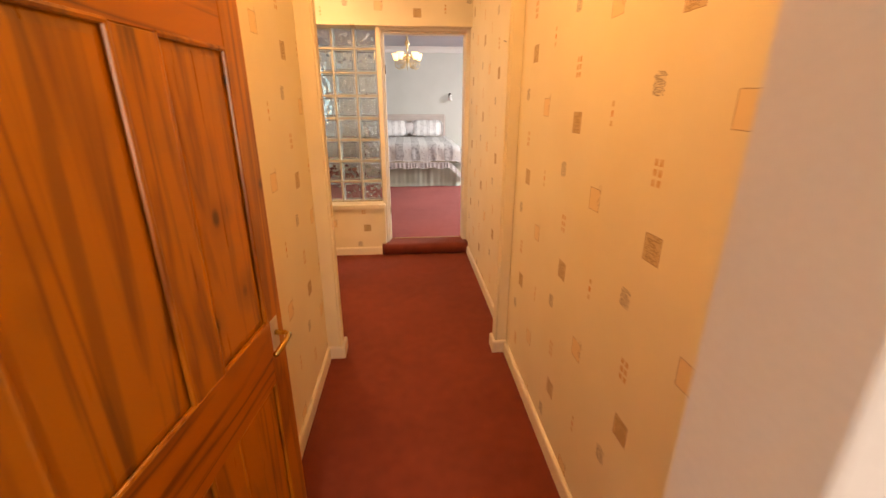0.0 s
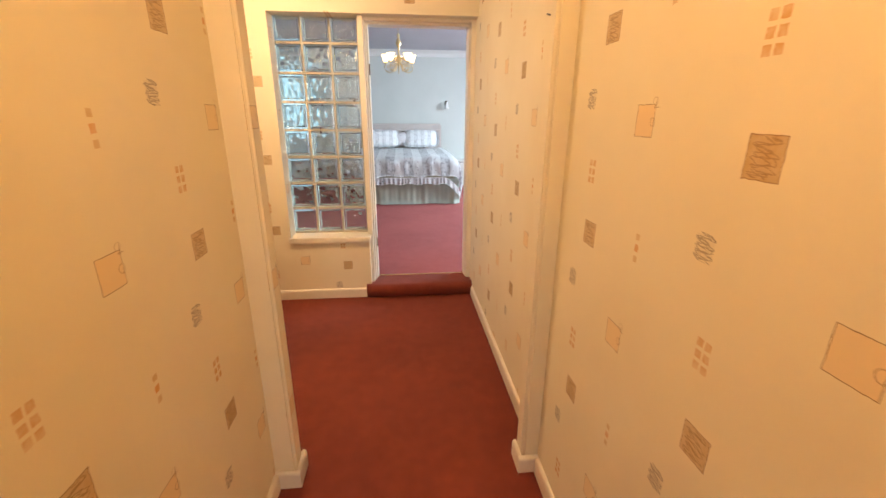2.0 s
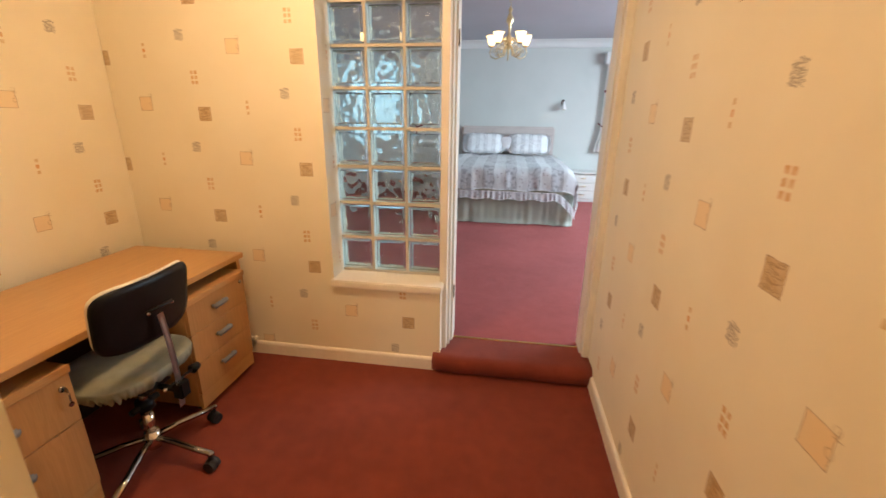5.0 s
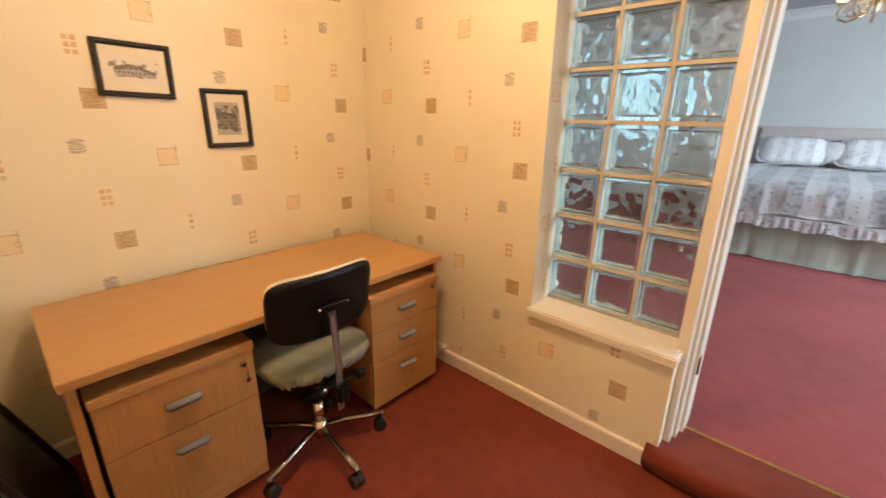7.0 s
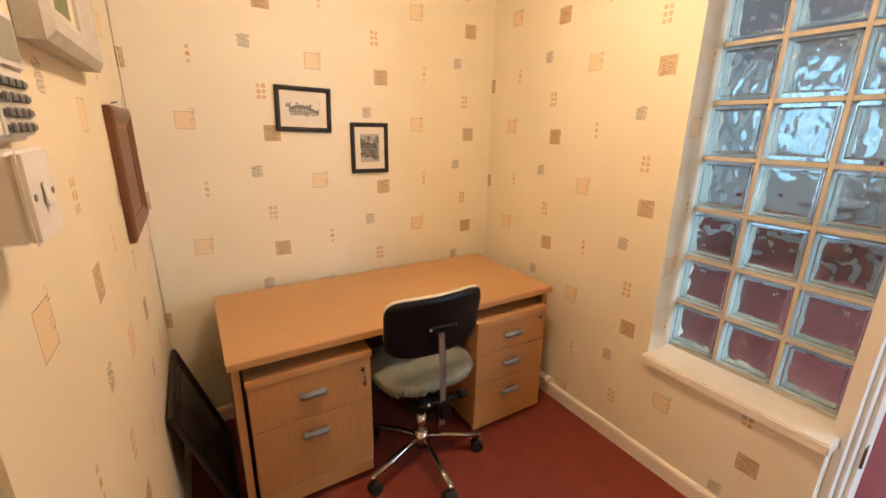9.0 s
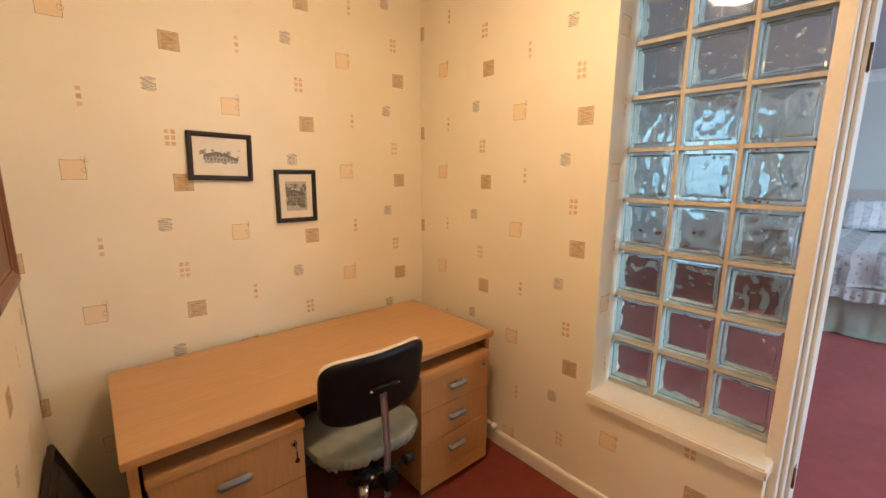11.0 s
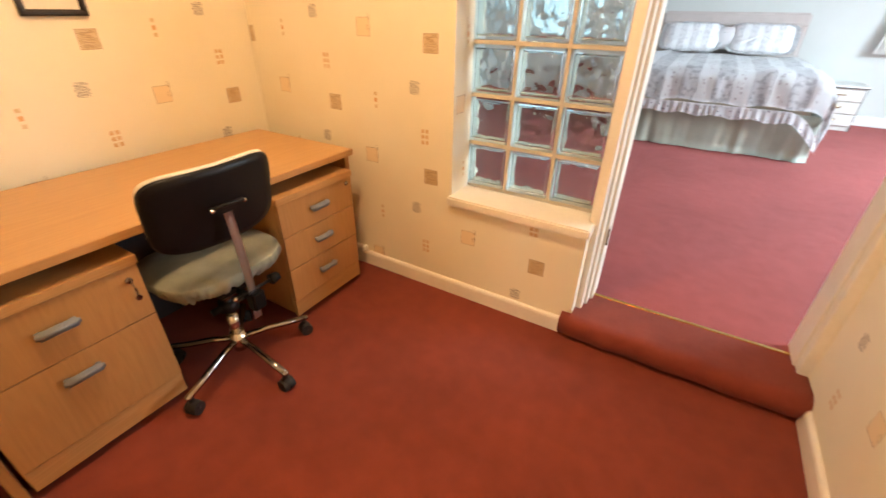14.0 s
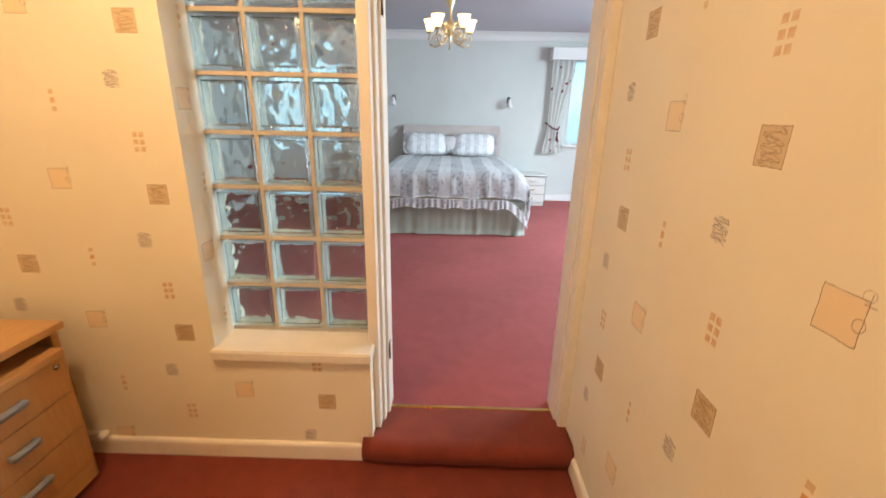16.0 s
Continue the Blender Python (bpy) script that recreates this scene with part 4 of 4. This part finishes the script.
def swivel_chair(m):
    """Local x from the seat towards the backrest."""
    c = thing("swivel_chair", m, "old swivel chair with black back shell and sage green seat", "office chair")
    hub_z = 0.112
    part("hub", bm_rod(bm_rod(bmesh.new(), (0, 0, 0.072), (0, 0, 0.150), 0.027, seg=18), (0, 0, 0.150), (0, 0, 0.235), 0.0205, seg=18), CHROME, c, "chrome hub", True)
    part("column", bm_rod(bmesh.new(), (0, 0, 0.2355), (0, 0, 0.371), 0.0165), DULL_CHROME, c, "dull chrome column", True)
    bm = bm_rod(bmesh.new(), (0, 0, 0.262), (0, 0, 0.298), 0.036, 0.032)
    bm_rod(bm, (0.0, -0.062, 0.279), (0.0, 0.062, 0.279), 0.013, seg=12)
    part("height_collar", bm, BLACK, c, "black collar with knob", True)
    for k in range(5):
        a = radians(-2 + 73 * k) if k < 2 else radians(-2 + 72 * k)
        o = Vector((math.cos(a), math.sin(a), 0))
        s = Vector((-o.y, o.x, 0))
        bm = bmesh.new()
        bm_tube(bm, [Vector((0, 0, hub_z + 0.004)) + o * 0.022, Vector((0, 0, hub_z - 0.001)) + o * 0.10, Vector((0, 0, 0.092)) + o * 0.19, Vector((0, 0, 0.082)) + o * 0.262], 0.0130, 10, 0.85)
        bm_ball(bm, Vector((0, 0, 0.081)) + o * 0.262, 0.0135, (1, 1, 0.8), 12, 8)
        part("leg", bm, DULL_CHROME, c, "dull chrome leg", True)
        p = o * 0.257
        bm = bmesh.new()
        for sgn in (-1, 1):
            bm_rod(bm, p + s * sgn * 0.005 + Vector((0, 0, 0.0265)), p + s * sgn * 0.022 + Vector((0, 0, 0.0265)), 0.026, 0.024, seg=18)
        bm_ball(bm, p + Vector((0, 0, 0.034)), 0.025, (1, 0.9, 0.9), 14, 9)
        bm_rod(bm, p + Vector((0, 0, 0.05)), p + Vector((0, 0, 0.078)), 0.009, seg=10)
        part("castor", bm, BLACK_MATT, c, "black twin-wheel castor")
    box_part("seat_mount", (-0.10, -0.055, 0.355), (0.075, 0.075, 0.388), BLACK, c, 0.006)
    SX, SY = -0.088, 0.034
    part("seat_board", bm_lathe(bmesh.new(), [(0.001, 0.389), (0.155, 0.389), (0.17, 0.400), (0.001, 0.401)], 28, Matrix.Translation((SX, SY, 0))), BLACK, c, smooth=True)

    def seat(u, v):
        a = 2 * math.pi * u
        e = 0.66
        cx, cy = math.cos(a), math.sin(a)
        rx, ry = 0.192 * math.copysign(abs(cx) ** e, cx), 0.218 * math.copysign(abs(cy) ** e, cy)
        if v < 0.55:
            k = math.sin(v / 0.55 * math.pi / 2)
            z = 0.466 - 0.020 * k ** 5 + 0.004 * noise.noise(Vector((cx * k * 3, cy * k * 3, 2.0)))
        else:
            q = (v - 0.55) / 0.45
            gather = noise.noise(Vector((cx * 9, cy * 9, 1.0))) + 0.6 * noise.noise(Vector((cx * 21, cy * 21, 5.0)))
            k = 1.0 + 0.030 * math.sin(q * math.pi) - 0.10 * q * q + 0.068 * q * gather
            z = 0.446 - 0.056 * q - 0.020 * q * noise.noise(Vector((cx * 14, cy * 14, 9.0)))
        return (SX + rx * k, SY + ry * k, z)
    part("seat", bm_sheet(bmesh.new(), seat, 300, 22), SAGE, c, "sage green gathered seat cover", True)
    mm = Matrix.Translation((0.133, 0.003, 0.707)) @ Euler((0, radians(8), 0)).to_matrix().to_4x4()
    shell, pad = rounded_shell(bmesh.new(), 0.412, 0.252, 0.022), rounded_shell(bmesh.new(), 0.404, 0.248, 0.016)
    bmesh.ops.transform(shell, matrix=mm, verts=shell.verts)
    bmesh.ops.transform(pad, matrix=mm @ Matrix.Translation((-0.015, 0.000, 0.006)), verts=pad.verts)
    back = part("backrest", shell, BLACK, c, "glossy black plastic back shell", True)
    part("pad", pad, CREAM_CLOTH, back, "cream fabric back pad", True)
    part("back_bar", bm_sheet(bmesh.new(), lambda u, v: (0.170 - 0.014 * v + 0.010 * math.sin(v * math.pi), 0.002 + 0.028 * (u - 0.5), 0.292 + 0.398 * v), 2, 16, 0.005), BRUSHED, c, "flat chrome back bar", True)
    bm = bm_tube(bmesh.new(), [(0.142, -0.040, 0.706), (0.157, -0.032, 0.715), (0.160, 0.058, 0.715), (0.146, 0.068, 0.706)], 0.0065)
    bracket = part("back_bracket", bm, BLACK, c, "black bracket bolted to the shell", True)
    for y in (-0.040, 0.067):
        part("bolt", bm_ball(bmesh.new(), (0.151, y, 0.706), 0.007, (0.8, 1, 1)), CHROME, bracket, "shiny bolt head", True)
    part("support_arm", bm_tube(bmesh.new(), [(0.0, 0.012, 0.368), (0.08, 0.012, 0.362), (0.160, 0.012, 0.356)], 0.014, 8, 0.7), BLACK, c, smooth=True)
    box_part("clamp", (0.150, -0.014, 0.330), (0.192, 0.035, 0.400), BLACK, c, 0.006, "black clamp on the back bar", 2)
    bm = bm_rod(bmesh.new(), (0.168, -0.052, 0.404), (0.168, 0.085, 0.404), 0.006)
    bm_rod(bm, (0.168, 0.080, 0.404), (0.168, 0.112, 0.404), 0.020, 0.015)
    part("tilt_knob", bm, BLACK, c, "black tilt knob", True)
    part("tilt_pin", bm_ball(bmesh.new(), (0.168, -0.056, 0.404), 0.008), CHROME, c, "shiny pin end", True)
    return c


swivel_chair(pose(-1.303, 3.279, 0))

# ---- study alcove: pictures and fittings ----


def picture(name, m, w, h, border, depth, frame_mat, mount, art, art_w, art_h, label):
    """A framed picture in the y-z plane that faces local +x, its back at x = 0."""
    p = thing(name, m, label, "picture")
    prof = [(0.0, 0.0), (depth * 0.75, 0.0), (depth, border * 0.25), (depth, border * 0.55), (depth * 0.6, border * 0.85), (depth * 0.5, border), (0.0, border)]
    corners = [(-w / 2, -h / 2, 1, 1), (w / 2, -h / 2, -1, 1), (w / 2, h / 2, -1, -1), (-w / 2, h / 2, 1, -1)]
    for k in range(4):
        bm = bmesh.new()
        rows = [[bm.verts.new((d, y + sy * b, z + sz * b)) for d, b in prof] for y, z, sy, sz in (corners[k], corners[(k + 1) % 4])]
        for i in range(len(prof)):
            j = (i + 1) % len(prof)
            bm.faces.new((rows[0][i], rows[0][j], rows[1][j], rows[1][i]))
        bm.faces.new(rows[0]), bm.faces.new(rows[1])
        part("frame_side", bm, frame_mat, p)
    e = border - 0.002
    box_part("mount", (0.001, -w / 2 + e, -h / 2 + e), (depth * 0.35, w / 2 - e, h / 2 - e), mount, p, 0)
    box_part("print", (depth * 0.35 + 0.0003, -art_w / 2, -art_h / 2), (depth * 0.35 + 0.0012, art_w / 2, art_h / 2), art, p, 0)
    return p


picture("picture_frame", pose(LW + 0.001, 3.046, 1.487, 0, 0, 0) @ pose(0, 0, 0, -1.5), 0.248, 0.196, 0.020, 0.018, BLACK_WOOD, MAT_CARD, INK_A, 0.158, 0.100, "black framed ink drawing of a timbered building, wide")
picture("picture_frame", pose(LW + 0.001, 3.360, 1.312), 0.196, 0.246, 0.020, 0.018, BLACK_WOOD, MAT_CARD, INK_B, 0.100, 0.138, "black framed ink drawing with cream mount, tall")
picture("picture_frame", pose(-1.662, SW + 0.001, 1.268, 0, 0, 90), 0.455, 0.385, 0.050, 0.022, MAHOGANY, PALE_SLIP, MAHOGANY, 0.325, 0.255, "red-brown wooden panel in a moulded wooden frame")
picture("picture_frame", pose(-1.04, SW + 0.001, 1.735, 0, 0, 90), 0.455, 0.42, 0.070, 0.042, SILVER_WOOD, MAT_CARD, GREEN_PRINT, 0.20, 0.26, "pale silver framed landscape picture on the papered wall")
picture("picture_frame", pose(-1.64, 2.472, 0.250, 0, 0, 90) @ pose(0, 0, 0, 0, -18, 0), 0.50, 0.512, 0.022, 0.018, BLACK_WOOD, DARK_PRINT_GAP, DARK_PRINT_GAP, 0.36, 0.38, "large dark glazed picture leaning against the wall on the floor")


def keypad():
    k = thing("alarm_keypad", pose(-0.612, SW, 1.458), "white plastic alarm keypad with grey rubber keys", "alarm keypad")
    box_part("case", (-0.075, 0.0, -0.066), (0.075, 0.026, 0.078), PLASTIC, k, 0.008, "", 3)
    box_part("bezel", (-0.066, 0.0262, 0.012), (0.066, 0.030, 0.072), PLASTIC, k, 0.004, "raised bezel round the display", 2)
    box_part("display", (-0.058, 0.0302, 0.020), (0.058, 0.0310, 0.064), LCD, k, 0, "grey-brown display")
    box_part("key_panel", (-0.060, 0.0262, -0.060), (0.040, 0.0275, 0.006), FURN_WHITE, k, 0.002)
    for r in range(4):
        for c in range(4):
            x, z = -0.056 + 0.0225 * c, -0.056 + 0.0155 * r
            box_part("key", (x, 0.0277, z), (x + 0.0205, 0.0325, z + 0.0105), GREY_KEY, k, 0.004, "", 2)
    return k


def switch_box():
    s = thing("wall_switch", pose(-0.540, SW, 1.343), "white surface-mounted wall switch box", "wall switch")
    box_part("back_box", (-0.043, 0.0, -0.043), (0.043, 0.044, 0.043), PLASTIC, s, 0.003)
    box_part("plate", (-0.045, 0.0445, -0.045), (0.045, 0.052, 0.045), PLASTIC, s, 0.004, "", 2)
    bm = bm_box(bmesh.new(), (-0.006, 0.0522, -0.012), (0.006, 0.058, 0.012), 0.0015)
    for v in bm.verts:
        v.co.y -= 0.004 if v.co.z > 0.0 and v.co.y > 0.055 else 0.0
    part("rocker", bm, PLASTIC, s)
    for x in (-0.031, 0.031):
        part("screw", bm_rod(bmesh.new(), (x, 0.052, 0), (x, 0.0532, 0), 0.0035, seg=10), SATIN, s)


keypad()
switch_box()

pipe = thing("pipe_stub", pose(-1.375, 4.100, 0.088), "white pipe elbow lying on the baseboard", "pipe")
part("pipe_run", bm_rod(bmesh.new(), (-0.20, 0.008, 0.012), (0.0, 0.008, 0.012), 0.0095), WHITE, pipe, smooth=True)
part("elbow", bm_rod(bm_ball(bmesh.new(), (0.006, 0.006, 0.012), 0.016), (0.006, 0.006, 0.012), (0.006, -0.02, 0.012), 0.013), WHITE, pipe, smooth=True)
nail = bm_rod(bmesh.new(), (-1.63, SW, 1.472), (-1.63, SW + 0.016, 1.476), 0.0025, seg=8)
tagged(part("nail", nail, SATIN), "small nail above the wooden picture frame", "nail")
stub = bm_rod(bmesh.new(), (PRX, 2.345, 1.735), (PRX - 0.012, 2.345, 1.738), 0.0025, seg=8)
tagged(part("nail", stub, SATIN), "small nail in the papered pier", "nail")
# Thin tube added to draw the dark wallpaper seam in the corner.
cable = bm_tube(bmesh.new(), [(LW + 0.004, SW + 0.004, 1.9 - 0.1 * i) for i in range(14)], 0.0022, 6)
tagged(part("cable", cable, WHITE, None, "", True), "thin raised line standing for the wallpaper seam down the corner", "cable")

# ---- bedroom: bed ----
BX, BY0, BY1, BW2 = 0.055, 7.30, 9.40, 0.815


def bed():
    b = thing("bed", pose(BX, BY0, BEDZ), "double bed with floral striped quilt and pale green valance", "bed")
    L = BY1 - BY0
    box_part("base", (-BW2 + 0.05, 0.05, 0.02), (BW2 - 0.05, L, 0.30), VALANCE, b, 0.01)
    box_part("mattress", (-BW2 + 0.04, 0.04, 0.302), (BW2 - 0.04, L, 0.585), CREAM_CLOTH, b, 0.05, "", 4)

    SK = BW2 + 0.032

    def skirt(u, v):
        s = u * (2 * L + 2 * SK)
        if s < L:
            x, y, nx, ny = -SK, L - s, -1, 0
        elif s < L + 2 * SK:
            x, y, nx, ny = -SK + (s - L), 0, 0, -1
        else:
            x, y, nx, ny = SK, s - L - 2 * SK, 1, 0
        k = (0.060 * noise.noise(Vector((s * 5.0, v * 0.6, 3.0))) + 0.034 * noise.noise(Vector((s * 17.0, v * 0.4, 8.0)))) * (0.3 + 0.7 * v) + 0.015 * v
        return (x + nx * k, y + ny * k, 0.40 - v * 0.392)
    part("valance", bm_sheet(bmesh.new(), skirt, 330, 5, 0.003), VALANCE, b, "pale green satin valance in loose pleats", True)

    hw, edge = BW2 + 0.045, 0.13

    def fall(d):
        """Drop and outward run along an edge, d metres past the flat top."""
        if d <= 0:
            return 0.0, 0.0
        a = min(d / edge, math.pi / 2)
        extra = max(0.0, d - edge * math.pi / 2)
        return edge * math.sin(a) + extra * 0.10, edge * (1 - math.cos(a)) + extra * 0.99

    def quilt(u, v):
        total = 2 * (hw - edge) + 2 * 0.42
        s = u * total - total / 2
        flat = hw - edge
        sx = math.copysign(1, s)
        rx, dz = fall(abs(s) - flat)
        t = v * (L - 0.10 - edge + 0.35)
        ty = (L - 0.10) - t
        ry, dy = 0.0, 0.0
        if ty < edge:
            ry, dy = fall(edge - ty)
            y = edge - ry
        else:
            y = ty
        puff = 0.020 * noise.noise(Vector((s * 3.1, t * 2.2, 1.0))) + 0.006 * math.sin(s * 19)
        wav = 0.014 * math.sin(t * 15 + 2 * s) if abs(s) > flat + 0.1 else 0
        drop = max(dz, dy) + 0.75 * min(dz, dy)
        return (sx * (min(abs(s), flat) + rx + wav), y - 0.05 + min(1.0, dy / 0.08) * (0.022 * noise.noise(Vector((s * 13.0, dy * 3.0, 2.0))) + 0.014 * noise.noise(Vector((s * 31.0, dy * 5.0, 6.0)))), 0.712 + puff - drop)
    part("quilt", bm_sheet(bmesh.new(), quilt, 90, 70, 0.012), STRIPES, b, "white quilt with grey-mauve floral stripes", True)

    def frill(u, v):
        s = (u - 0.5) * 2 * (hw + 0.005)
        k = (0.009 * math.sin(s * 96 + 5.0 * noise.noise(Vector((s * 7.0, 1.0, 4.0)))) + 0.012 * noise.noise(Vector((s * 22.0, v, 4.0)))) * (0.25 + v)
        return (s, -0.068 - 0.035 * v + k, 0.425 - 0.098 * v + 0.010 * math.sin(s * 23) * v - 0.20 * max(0.0, (abs(s) - 0.58) / 0.27) ** 2)
    part("quilt_frill", bm_sheet(bmesh.new(), frill, 260, 5, 0.004), FRILL, b, "gathered floral frill along the hem", True)
    for sx in (-1, 1):
        def side_frill(u, v, sx=sx):
            s = u * (L - 0.55)
            k = (0.008 * math.sin(s * 70 + 5.0 * noise.noise(Vector((s * 7.0, 2.0, 9.0)))) + 0.012 * noise.noise(Vector((s * 20.0, v, 9.0)))) * (0.25 + v)
            return (sx * (hw + 0.012 + 0.012 * v + k), s - 0.04, 0.40 - 0.13 * v - 0.17 * math.exp(-s / 0.16))
        part("quilt_frill", bm_sheet(bmesh.new(), side_frill, 260, 5, 0.004), FRILL, b, "gathered floral frill along the hem", True)
    hb = bmesh.new()
    bm_box(hb, (-0.775, L + 0.0, 0.10), (0.765, L + 0.06, 1.16), 0.025, 3)
    part("headboard", hb, LINEN, b, "pale pink padded headboard")
    box_part("headboard_rail", (-0.770, L - 0.012, 1.02), (0.760, L - 0.001, 1.05), LINEN, b, 0.004)


def pillow(x, y, z, tilt, rz):
    p = thing("pillow", pose(x, y, z, tilt, 0, rz), "plump pillow in striped floral case with frilled edge", "pillow", "pillows on the bed")

    def body(u, v):
        a, q = 2 * math.pi * u, math.pi * (v - 0.5)
        c, s = math.cos(a), math.sin(a)
        e = 0.32
        k = math.cos(q) ** 0.62 if math.cos(q) > 1e-6 else 0
        return (0.30 * math.copysign(abs(c) ** e, c) * k, 0.178 * math.copysign(abs(s) ** e, s) * k, 0.062 * math.sin(q) + 0.010 * noise.noise(Vector((c * 3, s * 3, q + x))))
    part("case", bm_sheet(bmesh.new(), body, 48, 18), PILLOW_STRIPES, p, smooth=True)

    def edge(u, v):
        a = 2 * math.pi * u
        c, s = math.cos(a), math.sin(a)
        k = 1.0 + 0.16 * v
        return (0.300 * math.copysign(abs(c) ** 0.35, c) * k, 0.172 * math.copysign(abs(s) ** 0.45, s) * (1.0 + 0.20 * v), 0.012 * v * math.sin(a * 40))
    part("frill", bm_sheet(bmesh.new(), edge, 160, 2, 0.003), PILLOW_STRIPES, p, smooth=True)


bed()
for x, rz in ((-0.335, 2), (0.405, -3)):
    pillow(x, 9.22, 0.985, 50, rz)
cush = thing("pillow", pose(0.035, 9.26, 0.975, 62), "small dark floral cushion between the pillows", "pillow", "pillows on the bed")
part("case", bm_ball(bmesh.new(), (0, 0, 0), 0.15, (1, 0.9, 0.4), 20, 12), FRILL, cush, smooth=True)


def bedside(x0, x1, y0):
    c = thing("bedside_cabinet", pose(x0, y0, BEDZ), "off-white bedside cabinet with three drawers beside the bed", "bedside cabinet", "bedside cabinets")
    w, d, h = x1 - x0, BACK - 0.02 - y0, 0.475
    box_part("body", (0, 0.02, 0.0), (w, d, h - 0.03), FURN_WHITE, c, 0.003)
    box_part("top", (-0.012, -0.006, h - 0.029), (w + 0.012, d, h), FURN_WHITE, c, 0.005, "", 2)
    # Dark strips paint the shadow gaps along the top and right side.
    box_part("gap_shade_strip", (-0.012, -0.0085, h - 0.026), (w + 0.012, -0.0062, h - 0.018), DARK_PRINT_GAP, c, 0, "dark strip painted for a shadow gap")
    box_part("gap_shade_strip", (w - 0.010, 0.012, 0.0), (w - 0.003, 0.0198, h - 0.03), DARK_PRINT_GAP, c, 0, "dark strip painted for a shadow gap")
    for k in range(3):
        z = 0.055 + k * 0.130
        f = box_part("drawer_front", (0.012, 0.0, z), (w - 0.012, 0.019, z + 0.118), FURN_WHITE, c, 0.004)
        part("knob", bm_tube(bmesh.new(), [(w / 2 - 0.045, -0.001, z + 0.075), (w / 2 - 0.03, -0.020, z + 0.066), (w / 2 + 0.03, -0.020, z + 0.066), (w / 2 + 0.045, -0.001, z + 0.075)], 0.005), BRASS, f, "small brass pull", True)


bedside(1.08, 1.505, 9.02)
bedside(-1.425, -0.99, 9.02)


def wall_lamp(x):
    s = thing("wall_lamp", pose(x, BACK, 1.60), "small unlit metal wall lamp with a pale glass shade", "wall lamp", "wall lamps")
    part("backplate", bm_ball(bmesh.new(), (0, -0.008, 0.035), 0.042, (0.75, 0.22, 1.3)), DULL_CHROME, s, smooth=True)
    part("arm", bm_tube(bmesh.new(), [(0, -0.012, 0.02), (0, -0.05, 0.005), (0, -0.095, 0.03), (0, -0.115, 0.075), (0, -0.12, 0.052)], 0.008), HINGE_BRASS, s, smooth=True)
    part("shade", bm_lathe(bmesh.new(), [(0.012, 0.052), (0.020, 0.040), (0.024, 0.012), (0.034, -0.030), (0.052, -0.066), (0.048, -0.066), (0.030, -0.028), (0.010, 0.042)], 18, Matrix.Translation((0, -0.12, 0.0))), PLASTIC, s, "pale glass bell shade", True)
    part("lamp_holder", bm_rod(bmesh.new(), (0, -0.12, -0.02), (0, -0.12, -0.074), 0.014), BRASS, s, "brass lamp holder", True)


wall_lamp(0.920)
wall_lamp(-0.845)


def chandelier(x, y, top):
    c = thing("chandelier", pose(x, y, top), "gilt five-arm chandelier with frosted tulip shades, lit", "chandelier")
    part("canopy", bm_lathe(bmesh.new(), [(0.001, -0.001), (0.05, -0.001), (0.055, -0.012), (0.03, -0.035), (0.001, -0.04)], 20), IVORY, c, smooth=True)
    bm = bmesh.new()
    for k in range(7):
        z = -0.045 - k * 0.030
        bm_tube(bm, [(0.008 * math.cos(a) * (1 if k % 2 else 0), 0.008 * math.cos(a) * (0 if k % 2 else 1), z - 0.016 * math.sin(a)) for a in [2 * math.pi * i / 10 for i in range(11)]], 0.0022, 5)
    part("chain", bm, IVORY, c)
    part("stem", bm_lathe(bmesh.new(), [(0.001, -0.235), (0.008, -0.245), (0.020, -0.265), (0.010, -0.290), (0.028, -0.325), (0.034, -0.355), (0.014, -0.39), (0.010, -0.46), (0.030, -0.50), (0.038, -0.53), (0.022, -0.57), (0.006, -0.60), (0.012, -0.62), (0.001, -0.64)], 18), IVORY, c, smooth=True)
    for k in range(5):
        a = radians(20 + 72 * k)
        o, up = Vector((math.cos(a), math.sin(a), 0)), Vector((0, 0, 1))
        pts = [o * 0.030 + up * -0.560, o * 0.068 + up * -0.645, o * 0.120 + up * -0.662, o * 0.165 + up * -0.64, o * 0.178 + up * -0.605, o * 0.164 + up * -0.570]
        arm = part("arm", bm_tube(bmesh.new(), pts, 0.0065), IVORY, c, "curved gilt arm", True)
        for at, rise, size in ((0.106, -0.610, 0.042), (0.060, -0.530, 0.032)):
            curl = [o * (at + size * math.cos(q) * (1 - i * 0.05)) + up * (rise + size * math.sin(q) * (1 - i * 0.05)) for i, q in enumerate([radians(40 * j) for j in range(13)])]
            part("scroll", bm_tube(bmesh.new(), curl, 0.0048, 6), IVORY, arm, "", True)
        m = Matrix.Translation(o * 0.164 + up * -0.565)
        part("cup", bm_lathe(bmesh.new(), [(0.001, 0.0), (0.024, 0.004), (0.026, 0.014), (0.001, 0.016)], 14, m), IVORY, arm, "", True)
        prof = [(0.015, 0.016), (0.027, 0.028), (0.034, 0.048), (0.038, 0.072), (0.051, 0.097), (0.048, 0.098), (0.035, 0.073), (0.031, 0.048), (0.015, 0.020)]
        part("shade", bm_lathe(bmesh.new(), prof, 20, m), LIT, c, "frosted tulip shade, lit", True)


chandelier(0.020, 6.28, 2.568)
